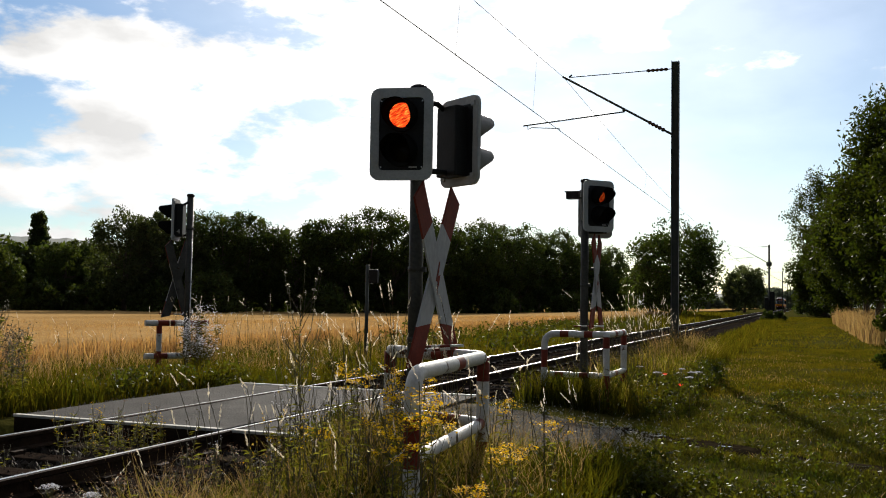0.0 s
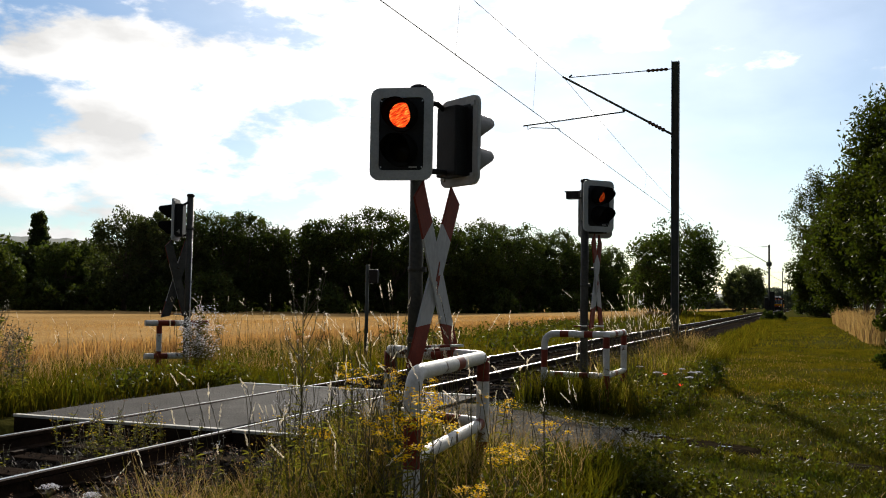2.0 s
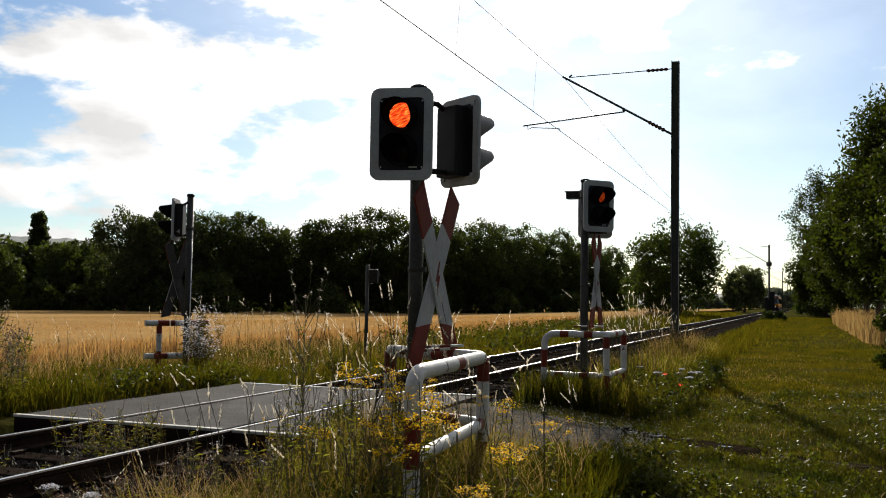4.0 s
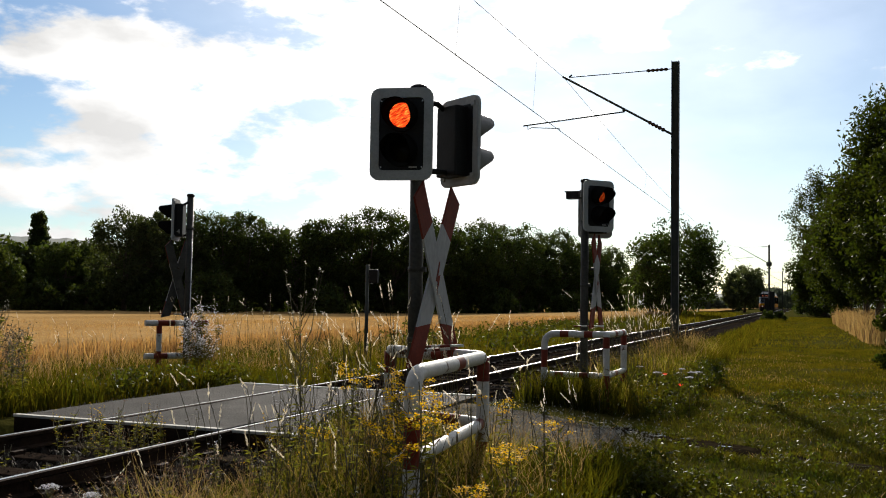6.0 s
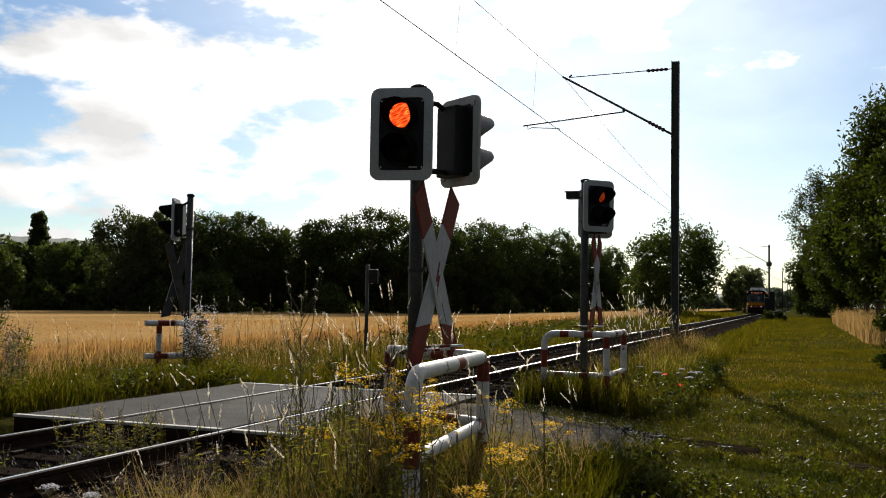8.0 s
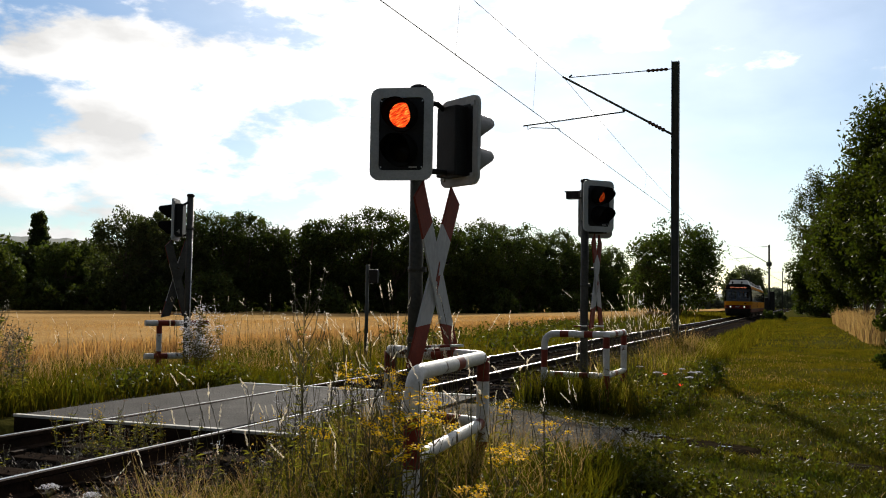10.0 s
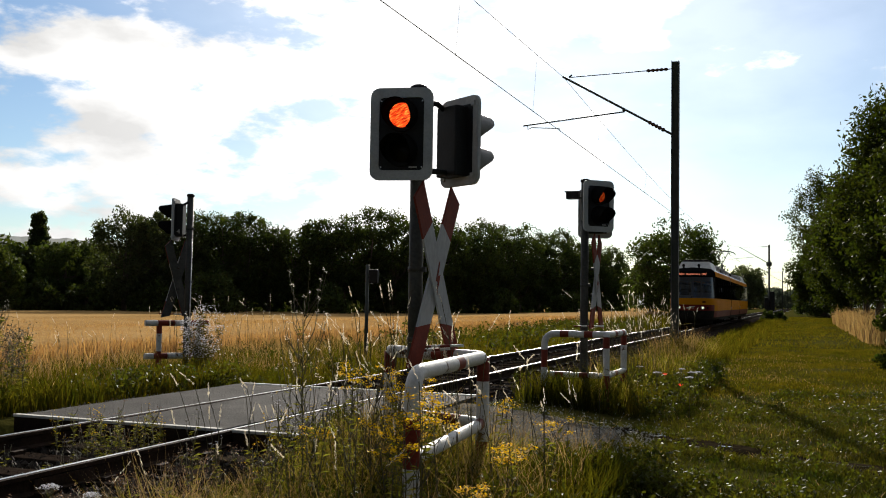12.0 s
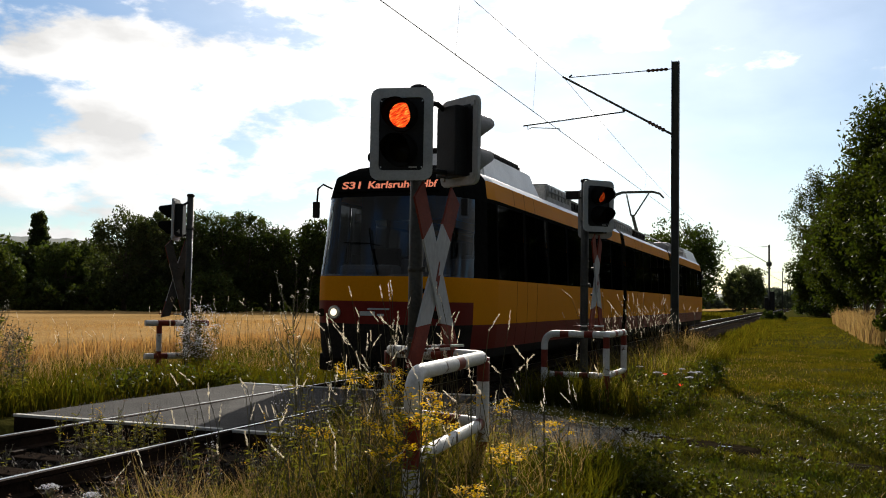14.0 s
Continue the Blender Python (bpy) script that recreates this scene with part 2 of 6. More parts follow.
M_HEADLIGHT = mat("lit_headlight", (0.9, 0.88, 0.8), emit=((1.0, 0.86, 0.64), 1.2), rough=0.2)
M_REDLENS = lens_mat("lit_red_lens", 1.7)
M_DIMLENS = lens_mat("red_lens_seen_aslant", 0.28)
M_DARKLENS = mat("unlit_amber_lens", (0.008, 0.005, 0.003), (0.016, 0.010, 0.005), 30, 0.3, spec=0.1)
M_GRASS = mat("green_grass", (0.034, 0.042, 0.006), (0.105, 0.086, 0.015), 0.5, 0.65, through_light=(0.5, (1.5, 1.38, 0.5)), island=0.35, fine=3, spec=0.0)
M_LAWN = mat("mown_grass", (0.022, 0.034, 0.006), (0.092, 0.082, 0.016), 0.45, 0.6, through_light=(0.4, (1.5, 1.4, 0.5)), island=0.4, fine=2.5, spec=0.05)
M_DRYGRASS = mat("dry_grass", (0.26, 0.17, 0.07), (0.42, 0.30, 0.15), 0.7, 0.65, through_light=(0.4, (1.2, 1.1, 0.8)), island=0.25, spec=0.15)
M_PALEGRASS = mat("yellow_green_grass", (0.13, 0.125, 0.022), (0.26, 0.22, 0.06), 0.8, 0.6, through_light=(0.5, (1.4, 1.3, 0.6)), island=0.35, fine=4, spec=0.1)
M_SEED = mat("pale_seed_heads", (0.68, 0.60, 0.47), (0.84, 0.78, 0.66), 6, 0.7, through_light=(0.5, (1.15, 1.12, 1.05)), island=0.15)
M_WHEAT = mat("ripe_wheat", (0.33, 0.205, 0.075), (0.54, 0.36, 0.165), 0.3, 0.65, through_light=(0.4, (1.25, 1.05, 0.75)), island=0.2, fine=4, spec=0.1)
M_RUSTWEED = mat("rusty_dry_weed", (0.16, 0.07, 0.025), (0.30, 0.15, 0.05), 4, 0.8, island=0.3)
M_STEM = mat("weed_stems", (0.05, 0.05, 0.02), (0.11, 0.09, 0.04), 3, 0.75, island=0.3)
M_WEEDLEAF = mat("weed_leaves", (0.095, 0.110, 0.020), (0.21, 0.19, 0.045), 1.2, 0.6, through_light=(0.55, (1.4, 1.35, 0.6)), island=0.35, fine=6, spec=0.1)
M_FLOWER = mat("yellow_florets", (0.72, 0.46, 0.006), (0.85, 0.60, 0.015), 5, 0.6, through_light=(0.45, (1.2, 1.1, 0.7)), island=0.2, spec=0.1)
M_FLUFF = mat("silvery_seed_fluff", (0.50, 0.50, 0.54), (0.78, 0.78, 0.82), 9, 0.8, through_light=(0.45, (1.05, 1.05, 1.1)), island=0.3)
M_POPPY = mat("poppy_petals", (0.65, 0.05, 0.02), (0.8, 0.09, 0.03), 9, 0.6, through_light=(0.5, (1.3, 1.0, 1.0)))


def leaf_mat(name, a, b):
    return mat(name, a, b, 0.35, 0.6, through_light=(0.38, (1.5, 1.55, 0.5)), island=0.45, fine=2.5, spec=0.08)


M_HERB = mat("broad_herb_leaves", (0.028, 0.040, 0.007), (0.082, 0.084, 0.014), 0.8, 0.55, through_light=(0.4, (1.5, 1.4, 0.5)), island=0.5, fine=4, spec=0.12)
M_LEAF = leaf_mat("tree_leaves", (0.030, 0.045, 0.014), (0.065, 0.085, 0.024))
M_LEAFDARK = leaf_mat("dense_wood_leaves", (0.030, 0.043, 0.016), (0.066, 0.082, 0.027))
M_LEAFWALNUT = leaf_mat("walnut_leaves", (0.017, 0.026, 0.006), (0.048, 0.058, 0.012))
# leaf green greyed and lightened to carry the haze at 200 m
M_LEAFHAZE = leaf_mat("haze_greyed_leaves", (0.050, 0.062, 0.040), (0.085, 0.10, 0.065))
M_LEAFGREY = leaf_mat("willow_leaves", (0.040, 0.050, 0.026), (0.070, 0.082, 0.045))
# pale bluish leaf colour stands in for haze over the far trees
M_FARLEAF = mat("haze_paled_leaves", (0.085, 0.105, 0.085), (0.13, 0.15, 0.12), 0.05, 0.8, through_light=(0.4, (1.3, 1.3, 1.0)), island=0.2, spec=0.1)
# ridge colour lifted to blue-grey to paint in the distance haze
M_HILL = mat("haze_paled_woods", (0.10, 0.125, 0.125), (0.15, 0.175, 0.17), 0.02, 0.95, fine=0.12)


# ---- mesh helpers ----
def link_mesh(name, bm, material, parent=None, label=""):
    me = bpy.data.meshes.new(name)
    bm.to_mesh(me)
    bm.free()
    for m in material if isinstance(material, (list, tuple)) else (material,):
        me.materials.append(m)
    ob = new(name, me)
    if parent is not None:
        ob.parent = parent
    if label:
        tagged(ob, label)
    return ob


def part(name, bm, material, parent, label=""):
    return link_mesh(name, bm, material, parent, label)


def empty(name, m, label, category, group=""):
    ob = new(name)
    ob.empty_display_size = 0.2
    ob.matrix_basis = m
    return tagged(ob, label, category, group)


def soup(name, verts, faces, material, parent=None, index=None, smooth=False):
    """A mesh from generated arrays."""
    me = bpy.data.meshes.new(name)
    me.from_pydata(verts.tolist() if isinstance(verts, np.ndarray) else verts, [], faces.tolist() if isinstance(faces, np.ndarray) else faces)
    for m in material if isinstance(material, (list, tuple)) else (material,):
        me.materials.append(m)
    if index is not None:
        me.polygons.foreach_set("material_index", np.asarray(index, dtype=np.int32))
    if smooth:
        me.polygons.foreach_set("use_smooth", np.ones(len(me.polygons), dtype=bool))
    ob = new(name, me)
    if parent is not None:
        ob.parent = parent
    return ob


def box(bm, lo, hi, bevel=0.0, m=None):
    """Adds a box, with rounded edges."""
    r = bmesh.ops.create_cube(bm, size=1)
    s = [hi[i] - lo[i] for i in range(3)]
    c = [(hi[i] + lo[i]) / 2 for i in range(3)]
    bmesh.ops.transform(bm, matrix=Matrix.Translation(c) @ Matrix.Diagonal((*s, 1)), verts=r["verts"])
    vs = r["verts"]
    if bevel:
        es = list({e for v in vs for e in v.link_edges})
        b = bmesh.ops.bevel(bm, geom=es, offset=bevel, segments=2, affect="EDGES", profile=0.6)
        vs = list({v for f in b["faces"] for v in f.verts} | {v for v in vs if v.is_valid})
    if m is not None:
        bmesh.ops.transform(bm, matrix=m, verts=vs)
    return vs


def tube(bm, pts, radii, sides=10, caps=True, slots=None):
    """A round tube along points; slots: material index for each length."""
    pts = [Vector(p) for p in pts]
    if not isinstance(radii, (list, tuple)):
        radii = [radii] * len(pts)
    rings, ref = [], None
    for i, p in enumerate(pts):
        d = (pts[min(i + 1, len(pts) - 1)] - pts[max(i - 1, 0)]).normalized()
        if ref is None:
            ref = d.orthogonal().normalized()
        ref = (ref - d * ref.dot(d)).normalized()
        o = d.cross(ref)
        rings.append([bm.verts.new(p + (ref * math.cos(2 * math.pi * k / sides) + o * math.sin(2 * math.pi * k / sides)) * radii[i]) for k in range(sides)])
    for i in range(len(rings) - 1):
        for k in range(sides):
            f = bm.faces.new((rings[i][k], rings[i][(k + 1) % sides], rings[i + 1][(k + 1) % sides], rings[i + 1][k]))
            f.smooth = True
            if slots:
                f.material_index = slots[i]
    if caps:
        f = bm.faces.new(rings[0][::-1])
        g = bm.faces.new(rings[-1])
        if slots:
            f.material_index, g.material_index = slots[0], slots[-1]
    return rings


def smoothstep(a, b, x):
    t = min(1, max(0, (x - a) / (b - a)))
    return t * t * (3 - 2 * t)


# ---- ground, track and crossing ----
DECK_NEAR, DECK_FAR = 7.80, 11.95


def lump(x, y, s=1.0):
    return noise.noise(Vector((x * s, y * s, 3.1)))


def ground_z(x, y):
    """Height of the ground beside, under and beyond the track."""
    if x >= 0:
        base = -0.52 + 0.27 * smoothstep(1.9, 2.9, x)
    else:
        base = -0.52 + 0.14 * smoothstep(-2.2, -3.6, x)
        base -= 0.85 * smoothstep(-8, -38, x)
    d = max(0, 1 - max(abs(y - 9.9) - 2.4, 0) / 1.3)
    d *= smoothstep(1.55, 1.95, abs(x)) if abs(y - 9.87) > 1.9 else 1
    if d > 0:  # ramps of the crossing road
        ramp = -0.07 - 0.17 * smoothstep(1.7, 4.2, x) if x > 0 else -0.08 - 0.35 * smoothstep(-1.8, -5.0, x)
        base = base + (ramp - base) * smoothstep(0, 1, d)
    near = 1 - smoothstep(60, 160, math.hypot(x, y))
    return base + near * (0.035 * lump(x, y, 0.8) + 0.015 * lump(x, y, 3.0)) * smoothstep(1.6, 3.0, abs(x))


def spaced(lo, hi, step, far, grow=1.35):
    v, a, s = [], lo, step
    while a < hi:
        v.append(a)
        a += step
    v.append(hi)
    s, a = step, hi
    while a < far:
        s *= grow
        a += s
        v.append(min(a, far))
    s, a = step, lo
    while a > -far:
        s *= grow
        a -= s
        v.insert(0, max(a, -far))
    return v


def sheet(name, xs, ys, height, material, index=None, parent=None):
    verts = [(x, y, height(x, y)) for y in ys for x in xs]
    w = len(xs)
    faces = [(j * w + i, j * w + i + 1, (j + 1) * w + i + 1, (j + 1) * w + i) for j in range(len(ys) - 1) for i in range(w - 1)]
    idx = None
    if index:
        idx = [index((xs[f % w] + xs[f % w + 1]) / 2, (ys[f // w] + ys[f // w + 1]) / 2) for f in (q[0] for q in faces)]
    return soup(name, verts, faces, material, parent, idx, True)


def field_edge(y):
    """The wheat begins this far to the side of the track."""
    return -7.2 - 0.25 * math.sin(y * 0.13) - 0.02 * max(0, y - 20)


ground = sheet("ground", spaced(-14, 14, 0.25, 3500), spaced(-4, 40, 0.25, 3500), ground_z, M_SOIL)
tagged(ground, "flat ground of soil and dry thatch beside the railway", "ground", kind="structure")


def wheat_top(x, y):
    return ground_z(x, y) + 0.62 + 0.05 * lump(x, y, 0.5) + 0.03 * lump(x, y, 2.5)


def make_field():
    """A dense stand of ripe wheat: its closed canopy with a sloping edge; single stalks stand on top of it."""
    ys = [v for v in spaced(4, 60, 0.5, 150) if v >= -40]
    verts, w = [], 60
    for y in ys:
        e = field_edge(y)
        far = max(-120, -84.0 - (y - 75) * 0.2) if y < 75 else -83 + (y - 75) * 0.74
        for i in range(w):
            t = i / (w - 1)
            x = e + (far - e) * t ** 2.6
            z = ground_z(x, y) - 0.05 + (wheat_top(x, y) - ground_z(x, y) + 0.05) * smoothstep(0, 1.6, abs(x - e))
            verts.append((x, y, z))
    faces = [(j * w + i, (j + 1) * w + i, (j + 1) * w + i + 1, j * w + i + 1) for j in range(len(ys) - 1) for i in range(w - 1)]
    ob = soup("wheat_field", verts, faces, M_WHEATGROUND, None, None, True)
    tagged(ob, "wide field of ripe golden wheat beyond the track", "wheat field", kind="stuff")


make_field()


def make_far_field():
    xs = [-70 + 3.2 * i for i in range(20)]
    ys = [185 + 12 * i for i in range(22)]
    ob = sheet("stubble_field", xs, ys, lambda x, y: ground_z(x, y) + 0.35 + 0.1 * lump(x, y, 0.2), M_WHEATGROUND)
    tagged(ob, "pale field of ripe grain beyond the far trees", "field", kind="stuff")


make_far_field()


def make_ballast():
    xs = [-2.5, -2.2, -1.9, -1.6, -1.3, -1.0, -0.6, -0.2, 0.2, 0.6, 1.0, 1.3, 1.6, 1.9, 2.2, 2.5]

    def h(x, y):
        top = -0.20 if abs(x) > 0.3 else -0.215
        return top - 0.36 * smoothstep(1.45, 2.5, abs(x)) + 0.02 * lump(x, y, 4)
    ys = [-14 + 0.3 * i for i in range(180)] + [40 + 3 * i for i in range(1, 130)]
    ob = sheet("ballast_bed", xs, ys, h, M_BALLAST)
    tagged(ob, "bed of dark weathered track ballast", "ballast", kind="structure")
    # loose stones on the near stretch
    rng = np.random.default_rng(4)
    n = 17000
    x = rng.uniform(-2.4, 2.4, n)
    y = np.where(rng.random(n) < 0.55, rng.uniform(1.5, DECK_NEAR, n), rng.uniform(DECK_FAR, 34, n))
    s = rng.uniform(0.022, 0.045, n)
    octa = np.array([(1, 0, 0), (-1, 0, 0), (0, 1, 0), (0, -1, 0), (0, 0, 1), (0, 0, -1)], float)
    fa = np.array([(0, 2, 4), (2, 1, 4), (1, 3, 4), (3, 0, 4), (2, 0, 5), (1, 2, 5), (3, 1, 5), (0, 3, 5)])
    v = octa[None] * rng.uniform(0.6, 1.3, (n, 6, 1)) * s[:, None, None] + rng.normal(0, 0.006, (n, 6, 3))
    z = np.array([h(a, b) for a, b in zip(x, y)]) + s * 0.4
    v += np.stack([x, y, z], 1)[:, None]
    f = fa[None] + (np.arange(n) * 6)[:, None, None]
    ob = soup("ballast_stones", v.reshape(-1, 3), f.reshape(-1, 3), M_STONE)
    tagged(ob, "loose grey-brown ballast stones between the sleepers", "ballast stones", kind="stuff")


make_ballast()

RAIL_X = 0.7525


def make_rail(x):
    prof = [(-0.062, -0.150), (0.062, -0.150), (0.062, -0.140), (0.012, -0.122), (0.009, -0.050), (0.034, -0.038), (0.035, -0.008), (0.018, 0.0), (-0.018, 0.0), (-0.035, -0.008), (-0.034, -0.038), (-0.009, -0.050), (-0.012, -0.122), (-0.062, -0.140)]
    ys = [-14, 0, 10, 20, 40, 80, 160, 420]
    k = len(prof)
    verts = [(x + a, y, b) for y in ys for a, b in prof]
    faces, top = [], []
    for j in range(len(ys) - 1):
        for i in range(k):
            (top if i == 7 else faces).append((j * k + i, j * k + (i + 1) % k, (j + 1) * k + (i + 1) % k, (j + 1) * k + i))
    ob = empty("rail", pose(0, 0, 0), "long steel rail with a bright worn head and rusty sides", "rail", "rails of the track")
    soup("rail_web", verts, faces, M_RUST, ob)
    soup("running_surface", verts, top, M_RAILTOP, ob)
    for y in (5.6, 20.6):
        for s in (-1, 1):
            bm = bmesh.new()
            box(bm, (x + s * 0.024 - 0.012, y - 0.3, -0.12), (x + s * 0.024 + 0.012, y + 0.3, -0.05), 0.005)
            part("fishplate", bm, M_RUST, ob)
    return ob


for sx in (-1, 1):
    make_rail(sx * RAIL_X)


def make_sleepers():
    first = empty("sleeper", pose(0, 0, 0), "weathered dark wooden sleeper under the rails", "sleeper", "sleepers of the track")
    bm = bmesh.new()
    box(bm, (-1.3, -0.13, -0.34), (1.3, 0.13, -0.165), 0.015)
    part("timber", bm, M_SLEEPER, first)
    for sx in (-1, 1):
        for s in (-1, 1):
            bm = bmesh.new()
            box(bm, (sx * RAIL_X + s * 0.10 - 0.035, -0.07, -0.166), (sx * RAIL_X + s * 0.10 + 0.035, 0.07, -0.135), 0.006)
            part("clip", bm, M_RUST, first)
    ys = [2.2 + 0.63 * i for i in range(9)] + [12.3 + 0.63 * i for i in range(130)]
    first.matrix_basis = pose(0, ys[0], 0)
    for y in ys[1:]:
        copy_thing(first, pose(random.uniform(-0.03, 0.03), y, random.uniform(-0.008, 0.008), 0, 0, random.uniform(-0.7, 0.7)))


make_sleepers()


def make_deck():
    """Asphalt panels between and beside the rails with pale edge beams."""
    deck = empty("crossing_deck", pose(0, 9.875, 0), "grey asphalt level crossing deck with pale worn edge strips", "level crossing")
    for a, b in ((-1.78, -0.805), (-0.665, 0.665), (0.805, 1.80)):
        bm = bmesh.new()
        nx, ny = 6, 12
        half = (DECK_FAR - DECK_NEAR) / 2
        grid = [[bm.verts.new((a + (b - a) * i / nx, -half + 2 * half * j / ny, -0.006 + 0.006 * lump(a + i * 0.3, j * 0.5, 1.5))) for i in range(nx + 1)] for j in range(ny + 1)]
        fs = [bm.faces.new((grid[j][i], grid[j][i + 1], grid[j + 1][i + 1], grid[j + 1][i])) for j in range(ny) for i in range(nx)]
        r = bmesh.ops.extrude_face_region(bm, geom=fs)
        bmesh.ops.translate(bm, vec=(0, 0, -0.17), verts=[v for v in r["geom"] if isinstance(v, bmesh.types.BMVert)])
        bmesh.ops.recalc_face_normals(bm, faces=bm.faces)
        panel = part("deck_panel", bm, M_ASPHALT, deck)
        for y in (-half - 0.045, half + 0.045):
            bm = bmesh.new()
            box(bm, (a, y - 0.030, -0.022), (b, y + 0.045, 0.005), 0.006)
            part("edge_strip", bm, M_CONCRETE, panel, "pale worn edge strip")
            bm = bmesh.new()
            box(bm, (a + 0.01, y - 0.022, -0.20), (b - 0.01, y + 0.040, -0.024), 0.006)
            part("edge_beam", bm, M_RUST, panel, "dark steel edge beam")


make_deck()


def road_sheet(name, path, widths, lift, material, label, category):
    """A strip of road along a line, with ragged edges, laid on the ground."""
    verts, k = [], 9
    n = len(path) * 8
    for j in range(n + 1):
        t = j / n * (len(path) - 1)
        i = min(int(t), len(path) - 2)
        f = t - i
        p = Vector(path[i]).lerp(Vector(path[i + 1]), f)
        d = (Vector(path[i + 1]) - Vector(path[i])).normalized()
        s = Vector((d.y, -d.x))
        w = widths[i] + (widths[i + 1] - widths[i]) * f
        for q in range(k):
            u = (q / (k - 1) * 2 - 1) * w * (1 + 0.22 * lump(p.x + q, p.y, 1.3))
            x, y = p.x + s.x * u, p.y + s.y * u
            z = ground_z(x, y) + lift - (0.05 if q in (0, k - 1) else 0)
            verts.append((x, y, z))
    faces = [(j * k + q, (j + 1) * k + q, (j + 1) * k + q + 1, j * k + q + 1) for j in range(n) for q in range(k - 1)]
    ob = soup(name, verts, faces, material, None, None, True)
    return tagged(ob, label, category, kind="structure")


road_sheet("road", [(1.75, 9.9), (2.8, 10.1), (3.9, 10.4)], [2.0, 1.6, 0.6], 0.03, M_GRAVELROAD, "worn gritty asphalt lane leading onto the crossing", "road")
road_sheet("road_west", [(-1.72, 9.9), (-3.2, 9.9), (-6.0, 9.4)], [1.95, 1.5, 0.8], 0.02, M_GRAVELROAD, "worn gritty lane sloping down from the crossing to the field", "road")
road_sheet("muddy_track", [(3.6, 11.1), (4.8, 10.5), (6.1, 9.7), (9.5, 7.6)], [0.55, 0.36, 0.32, 0.32], 0.010, M_MUD, "damp muddy wheel track with small puddles in the grass", "muddy track")


def puddle(x, y, rx, ry, seed):
    """A thin sheet of water with a ragged outline in the wheel track."""
    bm = bmesh.new()
    n = 22
    ring = []
    for i in range(n):
        a = 2 * math.pi * i / n
        k = 1 + 0.45 * lump(math.cos(a) * 1.3 + seed, math.sin(a) * 1.3, 1.0)
        ring.append(bm.verts.new((rx * k * math.cos(a), ry * k * math.sin(a), 0)))
    bm.faces.new(ring)
    ob = link_mesh("puddle", bm, M_WATER)
    ob.matrix_basis = pose(x, y, ground_z(x, y) + 0.022)
    tagged(ob, "small shallow puddle in the muddy wheel track", "puddle", "puddles in the wheel track")


for i, (x, y, rx, ry) in enumerate(((3.95, 10.95, 0.16, 0.05), (4.25, 10.75, 0.20, 0.05), (4.55, 10.70, 0.10, 0.04), (5.0, 10.35, 0.12, 0.04), (5.5, 10.10, 0.10, 0.035), (6.0, 9.80, 0.14, 0.04), (6.25, 9.62, 0.16, 0.05), (3.5, 11.5, 0.12, 0.05))):
    puddle(x, y, rx * 0.55, ry * 0.6, i * 3.7)


# ---- signals, crossbucks and guards ----
def yaw_pose(x, y, z, phi):
    return pose(x, y, z, 0, 0, phi)


def rounded_plate(bm, w, h, r, y0, y1, hole=None):
    """An upright plate with round corners between the depths y0 and y1."""
    ring = []
    for cx, cz, a0 in ((w / 2 - r, h / 2 - r, 0), (-w / 2 + r, h / 2 - r, 90), (-w / 2 + r, -h / 2 + r, 180), (w / 2 - r, -h / 2 + r, 270)):
        for i in range(5):
            a = radians(a0 + i * 22.5)
            ring.append((cx + r * math.cos(a), cz + r * math.sin(a)))
    f = [bm.verts.new((x, y0, z)) for x, z in ring]
    b = [bm.verts.new((x, y1, z)) for x, z in ring]
    n = len(ring)
    for i in range(n):
        bm.faces.new((f[i], f[(i + 1) % n], b[(i + 1) % n], b[i]))
    if hole:
        hw, hh = hole
        hr = []
        for cx, cz, a0 in ((hw / 2 - r * .5, hh / 2 - r * .5, 0), (-hw / 2 + r * .5, hh / 2 - r * .5, 90), (-hw / 2 + r * .5, -hh / 2 + r * .5, 180), (hw / 2 - r * .5, -hh / 2 + r * .5, 270)):
            for i in range(5):
                a = radians(a0 + i * 22.5)
                hr.append((cx + r * .5 * math.cos(a), cz + r * .5 * math.sin(a)))
        fi = [bm.verts.new((x, y0, z)) for x, z in hr]
        bi = [bm.verts.new((x, y1, z)) for x, z in hr]
        for i in range(n):
            k = (i + 1) % n
            bm.faces.new((f[i], fi[i], fi[k], f[k]))
            bm.faces.new((b[i], b[k], bi[k], bi[i]))
            bm.faces.new((fi[i], bi[i], bi[k], fi[k]))
    else:
        bm.faces.new(f)
        bm.faces.new(b[::-1])
    bmesh.ops.recalc_face_normals(bm, faces=bm.faces)


def visor(bm, z, r, length):
    """A hood over a lens: a sloping, tapering part-tube with a grey outside and a black inside."""
    n = 24
    for r0, slot in ((r, 0), (r - 0.006, 1)):
        a_ring, b_ring = [], []
        for i in range(n + 1):
            a = radians(-60 + 300 * i / n)
            cut = length * (0.45 + 0.55 * smoothstep(-0.9, 0.4, math.sin(a)))
            k = 1 - 0.12 * cut / length
            a_ring.append(bm.verts.new((r0 * math.cos(a), -0.10, z + r0 * math.sin(a))))
            b_ring.append(bm.verts.new((r0 * k * math.cos(a), -0.10 - cut, z + r0 * k * math.sin(a) - 0.02 * cut / length)))
        for i in range(n):
            q = (a_ring[i], a_ring[i + 1], b_ring[i + 1], b_ring[i])
            f = bm.faces.new(q[::-1] if slot else q)
            f.smooth = True
            f.material_index = slot


